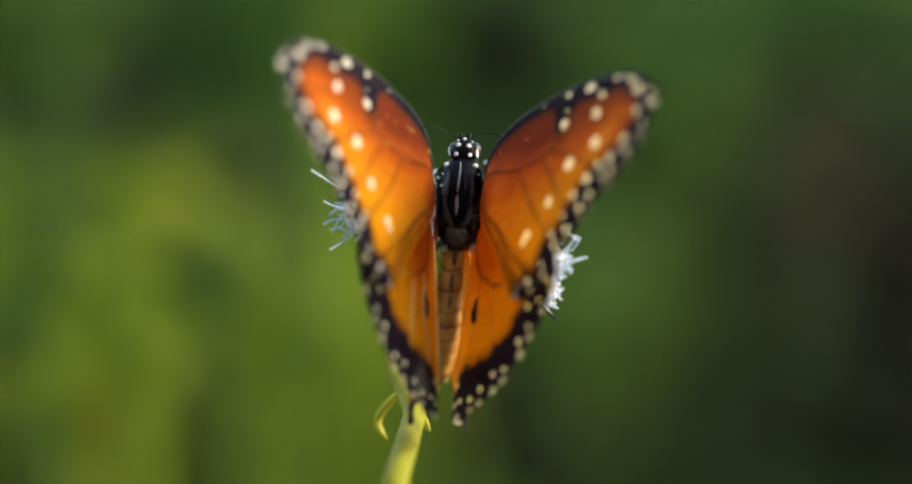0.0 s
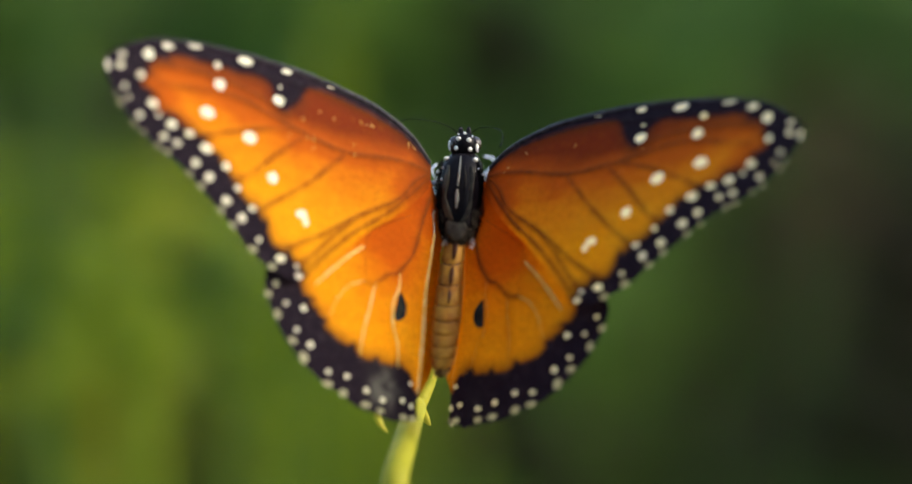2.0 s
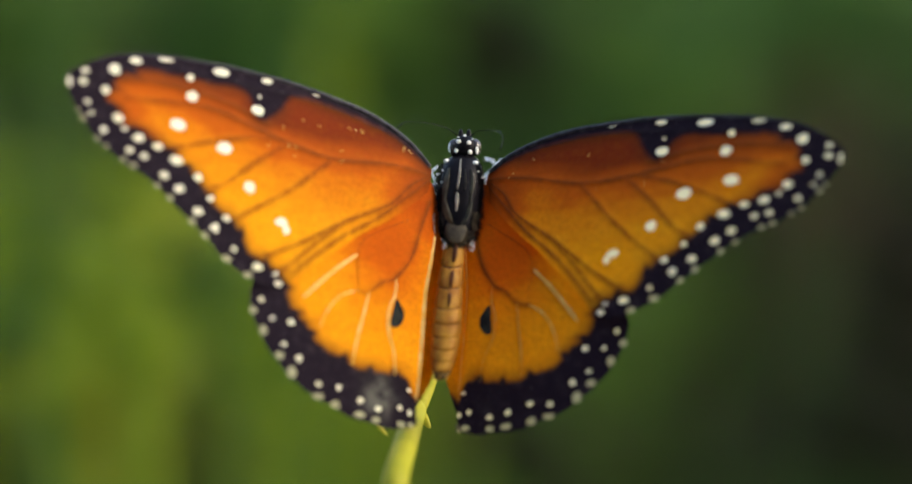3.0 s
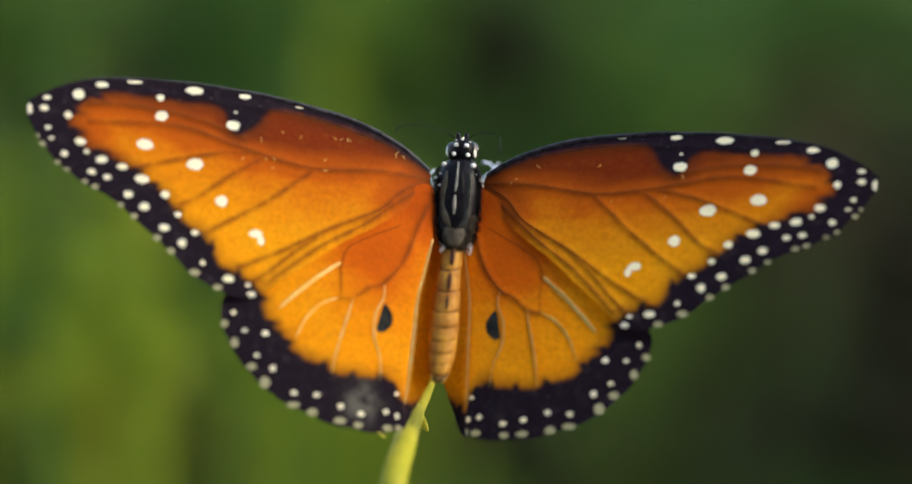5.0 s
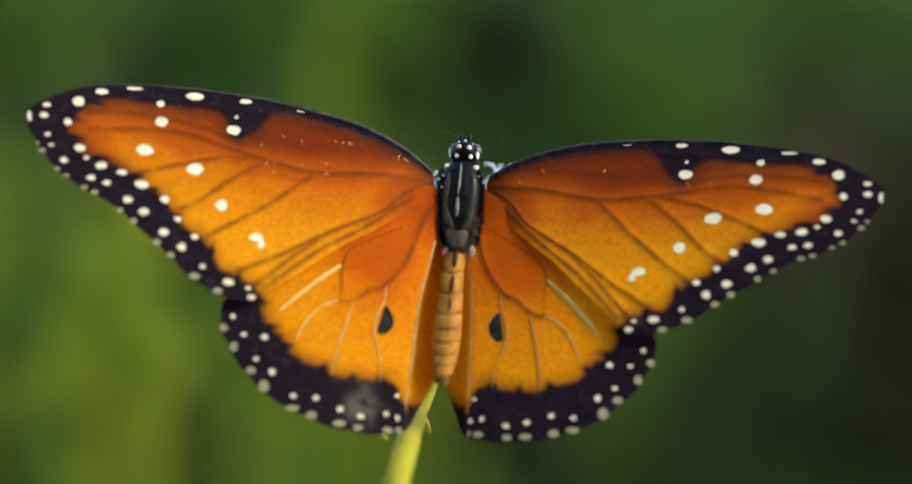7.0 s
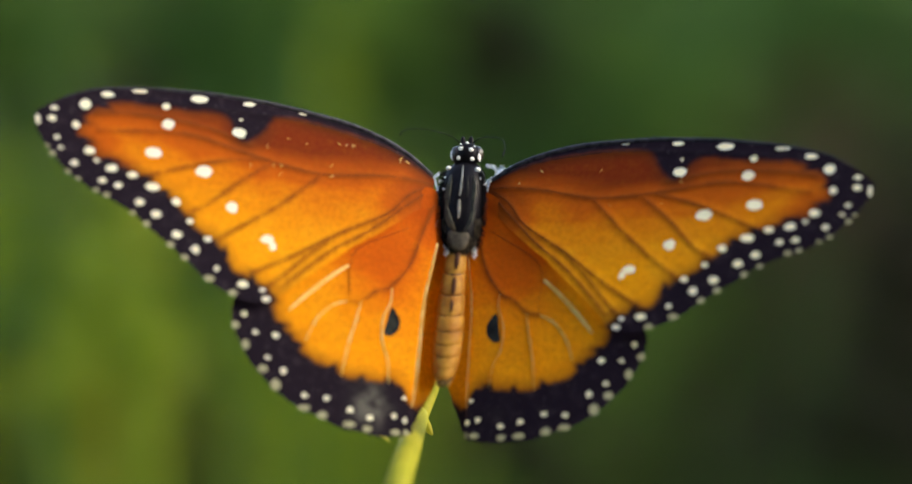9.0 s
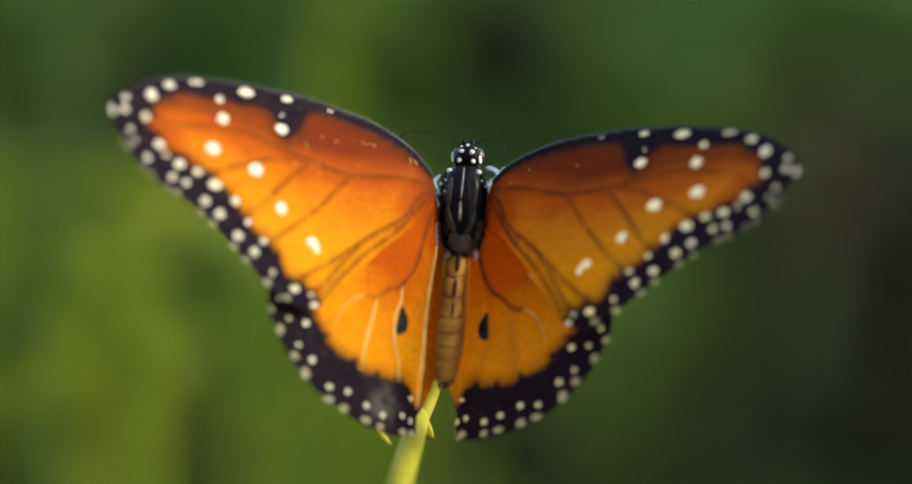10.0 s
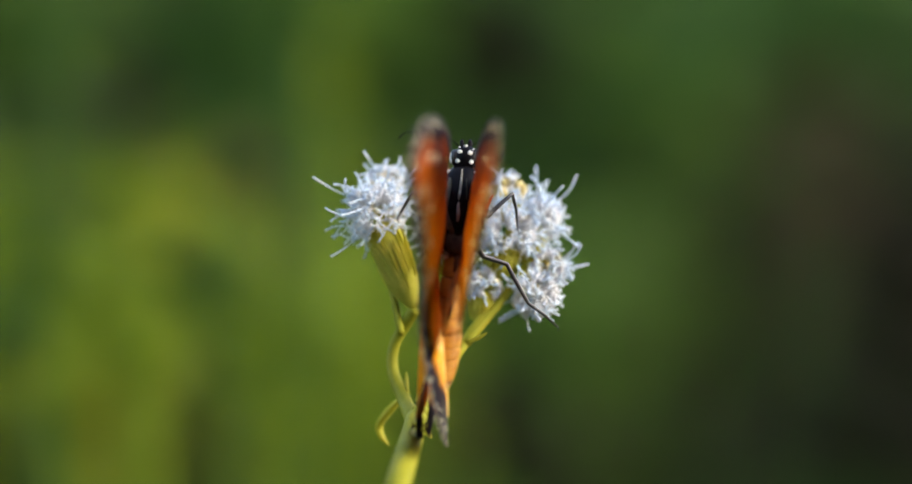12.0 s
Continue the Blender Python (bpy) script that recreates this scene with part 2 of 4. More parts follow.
FOREWING = {
    "outline": [(-1.2, 1.1), (-1.4, 1.8), (-1.9, 2.2), (-3.9, 3.6), (-6.8, 5.2), (-9.6, 6.4), (-12.5, 7.2), (-15.4, 7.9), (-18.2, 8.5), (-21.1, 8.9), (-24.0, 9.3), (-26.8, 9.5), (-29.6, 9.7), (-32.5, 9.7), (-35.3, 9.5), (-37.0, 9.1), (-39.0, 8.4), (-40.4, 7.7), (-41.3, 7.1), (-41.5, 6.3), (-41.4, 5.4), (-40.7, 3.7), (-39.9, 2.4), (-38.9, 0.9), (-37.6, -0.2), (-36.0, -1.4), (-34.2, -2.3), (-32.4, -3.7), (-31.1, -5.0), (-29.2, -6.8), (-27.5, -8.5), (-25.9, -10.2), (-23.4, -11.7), (-21.8, -12.3), (-20.2, -12.4), (-19.1, -11.9), (-16.9, -10.4), (-13.5, -8.2), (-10.6, -6.3), (-7.7, -4.8), (-4.7, -2.9), (-2.0, -0.9)],
    "field": [(-1.0, 1.3), (-1.9, 1.7), (-4.0, 2.9), (-7.1, 4.4), (-9.7, 5.4), (-12.6, 6.2), (-15.4, 6.8), (-17.4, 6.9), (-18.4, 5.9), (-19.6, 4.7), (-21.0, 4.1), (-21.8, 4.8), (-22.1, 6.3), (-23.4, 7.2), (-26.8, 7.4), (-29.7, 7.8), (-32.5, 8.1), (-34.7, 7.8), (-36.0, 7.0), (-37.1, 5.8), (-37.3, 4.7), (-36.4, 3.6), (-35.9, 2.5), (-34.4, 1.9), (-32.6, 1.1), (-31.1, 0.2), (-29.7, -1.0), (-28.6, -1.7), (-27.7, -3.2), (-26.4, -4.9), (-24.5, -6.3), (-23.6, -7.9), (-23.0, -9.2), (-21.3, -10.0), (-19.7, -10.9), (-18.9, -11.9), (-16.9, -11.5), (-12.3, -9.6), (-7.1, -6.4), (-0.6, -1.3)],
    "costal": [(-14.5, 7.5, 0.5, 0.2), (-20.0, 8.3, 0.7, 0.3), (-25.0, 8.7, 1.0, 0.5), (-30.9, 9.4, 0.9, 0.2), (-34.1, 9.0, 0.8, 0.4), (-36.4, 7.9, 0.7, 0.6)],
    "apical": [(-39.5, 7.5, 0.5, 0.3), (-39.8, 6.4, 0.6, 0.4), (-41.2, 6.3, 0.3, 0.8), (-39.5, 4.4, 0.4, 0.3), (-37.5, 5.7, 0.5, 0.5), (-36.4, 3.0, 0.7, 0.5), (-39.2, 3.3, 0.4, 0.2)],
    "disc": [(-28.4, 7.8, 0.5, 0.4), (-28.4, 5.9, 0.8, 0.7), (-30.1, 2.9, 1.0, 0.7), (-25.3, 1.0, 1.0, 0.7), (-22.8, -2.7, 0.8, 0.7), (-19.5, -5.9, 0.8, 0.5), (-19.0, -6.6, 0.4, 0.5), (-21.3, 5.2, 0.8, 0.6), (-21.0, 6.6, 0.2, 0.2)],
    "sub": [(-35.8, 2.0, 0.4, 0.3), (-34.4, 1.2, 0.8, 0.5), (-32.4, 0.5, 0.7, 0.4), (-30.5, -0.7, 1.0, 0.6), (-28.3, -2.2, 0.6, 0.5), (-27.1, -4.2, 0.5, 0.4), (-25.5, -6.0, 0.5, 0.4), (-22.3, -10.5, 0.8, 0.5), (-20.4, -11.1, 0.4, 0.3)],
    "second": [(-38.0, 1.7, 0.5, 0.4), (-35.4, -0.1, 0.6, 0.4), (-33.9, -0.6, 0.6, 0.4), (-31.9, -2.3, 0.7, 0.5), (-30.4, -3.5, 0.7, 0.5), (-28.5, -5.6, 0.7, 0.5), (-26.8, -7.1, 0.6, 0.6), (-24.8, -9.0, 0.4, 0.4), (-20.1, -12.0, 0.6, 0.4)],
    "edge": [(-40.5, 3.5, 0.3, 0.2), (-40.1, 2.7, 0.4, 0.3), (-38.7, 0.8, 0.4, 0.3), (-37.8, 0.1, 0.4, 0.2), (-36.1, -1.1, 0.5, 0.3), (-35.1, -1.6, 0.5, 0.3), (-32.7, -3.4, 0.4, 0.3), (-31.4, -4.5, 0.5, 0.4), (-29.2, -6.6, 0.5, 0.4), (-27.9, -7.9, 0.5, 0.4), (-25.6, -10.0, 0.7, 0.4), (-23.4, -11.4, 0.6, 0.4)],
    "v_cell": [(-1.4, 0.9), (-7.5, 1.1), (-13.3, 1.0), (-18.1, 2.1), (-21.8, 3.3), (-26.9, 4.9), (-35.4, 5.1)],
    "v_cross": [(-13.3, 1.0), (-15.9, -0.9), (-19.7, -3.4), (-27.1, -7.3)],
    "v_cub": [(-1.6, 0.7), (-4.4, -0.7), (-7.0, -2.9), (-12.3, -5.2), (-17.5, -7.8), (-22.9, -10.0)],
    "v_cub_b": [(-12.3, -5.2), (-15.7, -7.6), (-18.6, -9.9), (-21.2, -11.6)],
    "v_m": [(-18.1, 2.1), (-21.9, -0.1), (-25.3, -2.5), (-28.2, -3.6)],
    "v_m_b": [(-19.5, 2.5), (-24.7, 1.9), (-31.5, 0.3)],
    "v_r": [(-20.4, 4.0), (-25.2, 5.8), (-30.8, 6.8), (-35.4, 7.0)],
    "v_sub": [(-1.4, 1.7), (-3.9, 3.0), (-6.8, 4.3), (-9.7, 5.2), (-12.6, 6.1), (-18.3, 7.1), (-24.0, 7.8), (-29.7, 8.3)],
    "v_anal": [(-1.6, 0.4), (-4.7, -1.8), (-8.8, -4.6), (-13.5, -7.2), (-18.6, -10.9)],
}
HINDWING = {
    "outline": [(0.7, 2.4), (-2.1, 1.4), (-5.6, -0.6), (-10.2, -4.2), (-15.3, -6.9), (-18.6, -8.5), (-19.9, -9.5), (-20.5, -10.5), (-20.6, -11.7), (-20.5, -12.9), (-20.0, -14.2), (-19.5, -15.4), (-18.7, -16.7), (-17.8, -17.8), (-16.9, -18.9), (-16.0, -19.6), (-14.9, -20.4), (-13.6, -21.1), (-12.3, -21.6), (-11.0, -22.3), (-9.5, -22.8), (-8.1, -23.0), (-6.8, -23.3), (-5.2, -23.3), (-3.5, -23.0), (-2.5, -22.4), (-1.7, -21.6), (-1.0, -20.4), (0.2, -18.6), (1.1, -17.0), (1.7, -14.9), (2.1, -11.9), (2.4, -7.7), (2.4, -4.1), (1.9, -1.0), (1.4, 0.7)],
    "field": [(1.8, 3.5), (-2.1, 2.6), (-10.2, -2.6), (-15.3, -6.0), (-17.0, -8.1), (-16.6, -10.0), (-16.4, -11.6), (-15.7, -12.8), (-14.6, -13.8), (-13.8, -15.2), (-12.5, -16.1), (-10.5, -16.9), (-9.7, -17.5), (-8.0, -17.7), (-5.7, -17.9), (-4.8, -17.5), (-4.1, -18.3), (-3.4, -19.5), (-2.4, -20.2), (-1.4, -19.6), (-0.1, -19.0), (1.8, -18.2), (3.4, -13.0), (3.6, -6.0), (2.6, 0.0)],
    "inner": [(-19.4, -11.5, 0.4, 0.4), (-16.4, -13.6, 0.5, 0.4), (-15.8, -17.1, 0.5, 0.5), (-13.8, -19.5, 0.5, 0.4), (-11.6, -19.7, 0.5, 0.4), (-9.3, -20.8, 0.5, 0.4), (-7.3, -21.5, 0.5, 0.4), (-4.8, -21.2, 0.4, 0.4), (-3.7, -21.6, 0.3, 0.4), (-3.7, -19.4, 0.4, 0.3), (-18.4, -13.3, 0.4, 0.3), (-17.3, -15.8, 0.4, 0.3)],
    "edge": [(-20.3, -12.6, 0.5, 0.5), (-19.4, -14.5, 0.5, 0.6), (-17.8, -16.9, 0.7, 0.5), (-16.6, -18.5, 0.6, 0.7), (-13.9, -20.7, 0.9, 0.4), (-12.1, -21.4, 0.7, 0.5), (-9.4, -22.2, 0.8, 0.4), (-7.6, -22.6, 0.6, 0.4), (-4.7, -22.8, 0.7, 0.4), (-3.6, -22.8, 0.4, 0.4)],
    "stigma": [(-4.6, -10.3), (-4.1, -10.9), (-3.8, -11.8), (-4.1, -12.8), (-4.9, -13.4), (-5.5, -13.1), (-5.1, -11.8)],
    "h_main": [(0.7, 0.5), (-0.9, -2.7), (-2.5, -6.1), (-4.7, -8.4), (-6.0, -8.8), (-7.7, -9.9), (-9.1, -10.0)],
    "h_pale1": [(-9.1, -10.0), (-10.8, -10.6), (-12.4, -12.1), (-13.5, -14.1)],
    "h_pale2": [(-7.7, -9.9), (-8.5, -12.2), (-9.4, -14.7), (-10.1, -17.5)],
    "h_pale3": [(-4.5, -8.4), (-4.7, -9.9), (-5.6, -11.6), (-5.8, -13.9), (-5.3, -15.8), (-5.3, -18.1)],
    "h_pale4": [(-8.8, -6.4), (-11.1, -8.0), (-13.4, -9.8), (-15.0, -11.1)],
    "h_pale5": [(0.7, -3.5), (-0.1, -6.0), (-1.2, -9.6), (-1.9, -13.8), (-2.5, -17.9), (-2.9, -20.3)],
    "h_disc": [(-2.2, -2.1), (-7.4, -4.4), (-8.6, -6.2), (-8.8, -8.6), (-9.0, -10.0)],
}


def mirrored(side, kind):
    """How the wing pattern is laid on each side: the other side's is slightly narrower."""
    if side < 0:
        return lambda x, y: (x - (0.35 if kind == "hind" else 0.0), y)
    if kind == "fore":
        return lambda x, y: (-0.95 * x + 0.226 * y + 0.211, 0.194 * x + 0.961 * y - 0.352)
    return lambda x, y: (-0.969 * x + 0.141 * y - 1.08, 0.192 * x + 0.997 * y - 0.819)


def to_lines(points, lines):
    """Least distance of every point to a set of open lines, and which side a closed line has it on."""
    best = np.full(len(points), 1e9)
    for line in lines:
        a = np.array([tuple(q)[:2] for q in line])
        for p, q in zip(a, a[1:]):
            d = q - p
            u = np.clip(((points - p) @ d) / max(d @ d, 1e-9), 0, 1)
            best = np.minimum(best, np.linalg.norm(points - (p + u[:, None] * d), axis=1))
    return best


def inside(points, loop):
    a = np.array([tuple(q)[:2] for q in loop])
    hit = np.zeros(len(points), bool)
    for p, q in zip(a, np.roll(a, -1, axis=0)):
        cross = (p[1] > points[:, 1]) != (q[1] > points[:, 1])
        with np.errstate(divide="ignore", invalid="ignore"):
            at = p[0] + (points[:, 1] - p[1]) * (q[0] - p[0]) / (q[1] - p[1])
        hit ^= cross & (points[:, 0] < at)
    return hit


def rays(field, kind):
    """The vein ends that carry the dark margin a little way into the orange field."""
    centre = sum(field, Vector((0, 0, 0))) / len(field)
    rng = random.Random(17)
    i = 68 if kind == "fore" else 20
    while i < (136 if kind == "fore" else 76):
        q = field[i]
        yield [q, q.lerp(centre, rng.uniform(0.05, 0.11))]
        i += rng.choice((5, 7, 9))


def build_wing(name, side, kind, parent, hinge, camber, lift, label):
    """One wing: a cambered membrane with inlaid spots and raised veins, in its own space, hinged at the origin."""
    data = FOREWING if kind == "fore" else HINDWING
    lay = mirrored(side, kind)
    aside = 0.45 if side > 0 and kind == "hind" else 0.0
    flat = lambda key: [(lay(q[0], q[1])[0] + (aside if key == "h_pale5" else 0.0), lay(q[0], q[1])[1], 0.0) for q in data[key]]
    rng = random.Random(5 if kind == "fore" else 9)
    bend = 1.3 if kind == "fore" else 0.0
    height = lambda x, y: camber[0] * x * x + camber[1] * y * y + lift - bend * math.exp(-(x / 3.5) ** 2)
    crease = [q[:2] for q in flat("h_pale5")] if kind == "hind" else []

    def folded(x, y):
        """The hindwing's inner edge folds down beside the abdomen, along one pale vein."""
        z = height(x, y)
        if kind == "fore":
            return x, y, z
        cx = float(np.interp(-y, [-q[1] for q in crease], [q[0] for q in crease]))
        u = -side * (x - cx)
        if u > 0:
            soft = min(1.0, max(0.0, (-y - 1.0) / 4.0))
            z -= 2.1 * soft * (1.0 - math.exp(-(u / 0.5) ** 1.5))
            x += side * 0.15 * soft * u
        return x, y, z

    outline = spline(flat("outline"), 4, True)
    wavy = []
    for i, q in enumerate(outline):
        wavy.append(q + Vector((rng.uniform(-0.05, 0.05), rng.uniform(-0.05, 0.05), 0)))
    outline = wavy
    field = spline(flat("field"), 4, True)
    spots = []
    for key in data:
        if data[key] and len(data[key][0]) == 4:
            for i, (x, y, rx, ry) in enumerate(data[key]):
                cx, cy = lay(x, y)
                f = ((0.78 if key == "edge" else 0.66) if kind == "hind" else {"edge": 0.76, "sub": 0.70, "second": 0.70, "apical": 0.74}.get(key, 0.84)) + rng.uniform(-0.06, 0.06)
                loop = []
                for k in range(14):
                    a = 2 * math.pi * k / 14
                    w = f * (1 + rng.uniform(-0.1, 0.1))
                    loop.append(Vector((cx + rx * w * math.cos(a), cy + ry * w * math.sin(a), 0)))
                spots.append((loop, key))
    if kind == "hind":
        patch = spline(flat("stigma"), 2, True)
        centre = sum(patch, Vector((0, 0, 0))) / len(patch)
        spots.append(([centre + Vector(((q.x - centre.x) * 1.05, (q.y - centre.y) * 0.95, 0)) for q in patch], "stigma"))
    # points: rim, spot rims, then an even field of scales
    pts, edges = [], []

    def ring(loop):
        start = len(pts)
        pts.extend((q[0], q[1]) for q in loop)
        edges.extend((start + i, start + (i + 1) % len(loop)) for i in range(len(loop)))

    ring(outline)
    for loop, _ in spots:
        ring(loop)
    rim = np.array(pts)
    step = 0.34
    lo, hi = rim.min(axis=0), rim.max(axis=0)
    grid = []
    for j in range(int((hi[1] - lo[1]) / (step * 0.87)) + 1):
        for i in range(int((hi[0] - lo[0]) / step) + 1):
            grid.append((lo[0] + (i + 0.5 * (j % 2)) * step + rng.uniform(-0.06, 0.06), lo[1] + j * step * 0.87 + rng.uniform(-0.06, 0.06)))
    grid = np.array(grid)
    grid = grid[inside(grid, outline)]
    loops = [list(outline) + [outline[0]]] + [list(l) + [l[0]] for l, _ in spots]
    grid = grid[to_lines(grid, loops) > 0.14]
    pts.extend(map(tuple, grid))
    verts, _, faces, _, _, _ = geometry.delaunay_2d_cdt([Vector(p) for p in pts], edges, [], 0, 1e-5)
    xy = np.array([tuple(v) for v in verts])
    mid = np.array([np.mean([xy[i] for i in f], axis=0) for f in faces])
    keep = inside(mid, outline)
    owner = np.full(len(faces), -1)
    for s, (loop, _) in enumerate(spots):
        near = np.linalg.norm(mid - np.mean([tuple(q)[:2] for q in loop], axis=0), axis=1) < 2.5
        idx = np.where(near)[0]
        owner[idx[inside(mid[idx], loop)]] = s
    veins = {k: spline(flat(k), 5) for k in data if k[:2] in ("v_", "h_")}
    f_dist = to_lines(xy, [list(field) + [field[0]]]) * np.where(inside(xy, field), 1, -1)
    v_dist = to_lines(xy, [v for k, v in veins.items() if "pale" not in k and k != "h_disc"])
    r_dist = to_lines(xy, list(rays(field, kind)))
    if side < 0:
        src = xy - np.array(lay(0, 0))
    else:
        ox, oy = lay(0, 0)
        ax, ay, bx, by = lay(1, 0)[0] - ox, lay(1, 0)[1] - oy, lay(0, 1)[0] - ox, lay(0, 1)[1] - oy
        src = (xy - [ox, oy]) @ np.linalg.inv(np.array([[ax, ay], [bx, by]]))
    if kind == "fore":
        line = np.interp(-src[:, 0], [0, 13, 21, 28, 36], [0.9, 1.0, 2.6, 3.6, 5.2])
        over = src[:, 1] - line
        step_up = np.clip((over + 0.7) / 4.0, 0, 1)
        red = 0.56 * np.clip((over + 10.0) / 10.0, 0, 1) ** 1.35 + 0.52 * step_up ** 2 * (3 - 2 * step_up)
        red *= np.interp(-src[:, 0], [0, 6, 20, 24, 33, 38], [0.8, 1.0, 1.05, 0.85, 0.66, 0.62])
        red = np.maximum(red, 0.50 * np.clip(-(src[:, 0] + 27.0) / 8.0, 0, 1))
        red = np.maximum(red, 0.5 * np.exp(-((src[:, 0] + 3.0) / 5.0) ** 2 - ((src[:, 1] - 0.0) / 2.5) ** 2))
        reach = np.hypot(src[:, 0] + 1.0, src[:, 1] - 0.5)
        red = np.maximum(red, 0.86 * np.exp(-(reach / 8.5) ** 2))
        worn = np.zeros(len(xy))
    else:
        red = np.maximum(0.62 * np.exp(-((src[:, 0] + 5) / 6.5) ** 2 - ((src[:, 1] + 4.0) / 7.0) ** 2), 0.80 * np.exp(-(np.hypot(src[:, 0] - 0.5, src[:, 1] - 0.5) / 6.5) ** 2))
        worn = np.exp(-((src[:, 0] + 7.2) / 2.0) ** 2 - ((src[:, 1] + 20.4) / 2.2) ** 2) * (1.0 if side < 0 else 0.15)

    def sheet(title, picked, material, under, text=""):
        used = sorted({i for f in picked for i in faces[f]})
        at = {v: i for i, v in enumerate(used)}
        mesh = bpy.data.meshes.new(title)
        ripple = 0.10 * np.exp(-(v_dist / 0.35) ** 2)
        shape = [folded(*xy[i]) for i in used]
        mesh.from_pydata([(0.001 * p[0], 0.001 * p[1], 0.001 * (p[2] + ripple[i])) for p, i in zip(shape, used)], [],
                         [[at[i] for i in faces[f]] for f in picked])
        for key, values in (("field", f_dist), ("vein", v_dist), ("red", red), ("worn", worn), ("ray", r_dist)):
            if under is None:
                mesh.attributes.new(key, "FLOAT", "POINT").data.foreach_set("value", np.array(values[used], np.float32))
        for poly in mesh.polygons:
            poly.use_smooth = True
        mesh.materials.append(material)
        ob = new(title, mesh)
        ob.parent = under or parent
        if text:
            ob["label"] = text
        return ob

    body = [f for f in range(len(faces)) if keep[f] and owner[f] < 0]
    fold = None
    if kind == "hind":
        edge = np.interp(-mid[:, 1], [-q[1] for q in crease], [q[0] for q in crease])
        inner = -side * (mid[:, 0] - edge) > 0.12
        fold = sheet("wing_fold", [f for f in body if inner[f] and mid[f, 1] < -1.0], HIND, None, "brown-orange inner fold of the hindwing beside the abdomen")
        fold.matrix_basis = pose(*(0.001 * h for h in hinge))
        body = [f for f in body if not (inner[f] and mid[f, 1] < -1.0)]
    wing = sheet(name, body, FORE if kind == "fore" else HIND, None, label)
    wing.matrix_basis = pose(*(0.001 * h for h in hinge))
    for s, (_, key) in enumerate(spots):
        picked = [f for f in range(len(faces)) if owner[f] == s]
        if not picked:
            continue
        if key == "stigma":
            sheet("scent_patch", picked, STIGMA, wing, "small black scent patch with a grey centre")
        else:
            sheet("spot", picked, CREAM if key == "edge" else SPOT, wing)
    for k, line in veins.items():
        bm = bmesh.new()
        pale = "pale" in k
        over = [Vector(folded(q[0], q[1])) + Vector((0, 0, 0.035 if pale else 0.07)) for q in line]
        wide = {"h_pale4": 0.36, "h_pale5": 0.20, "h_disc": 0.05, "h_main": 0.10, "v_cell": 0.09, "v_cub": 0.11, "v_anal": 0.10}.get(k, 0.17 if pale else 0.07)
        tube(bm, over, [wide * 0.6, wide, wide, wide * 0.3], 6, 0.07 if pale else 0.3)
        part("vein", bm, VEIN_BLACK if k == "v_sub" else VEIN_PALE if pale else VEIN, wing)
    if kind == "fore":
        scuffs = random.Random(31 + side)
        for i in range(16 if side < 0 else 7):
            x, y = scuffs.uniform(-22, -4), scuffs.uniform(0.5, 5.5)
            x, y = lay(x, min(y, 5.6 + (x + 22) * -0.12))
            a, ln = scuffs.uniform(0.6, 2.4), scuffs.uniform(0.15, 0.6)
            line = [Vector((x + ln * k * math.cos(a), y + ln * k * math.sin(a), height(x, y) + 0.12)) for k in (-0.5, 0, 0.5)]
            bm = bmesh.new()
            tube(bm, line, [0.02, 0.045, 0.02], 4, 0.5)
            part("scuff", bm, VEIN_PALE, wing, "pale scuff in the wing scales" if i == 0 else "")
        bm = bmesh.new()
        rim = spline(flat("outline")[1:17], 4)
        tube(bm, [Vector((q[0], q[1], height(q[0], q[1]))) for q in rim], [0.30, 0.26, 0.16, 0.06], 8, 0.7)
        part("costa", bm, COSTA, wing, "glossy black front edge of the wing")
    return (wing, fold) if fold else wing


def B(px, py, up=0.0):
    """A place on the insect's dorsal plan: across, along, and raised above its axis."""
    x, y = (px - 784.0) / 17.5, (416.5 - py) / 17.5
    return Vector((x, y, plane_z(y) + up))


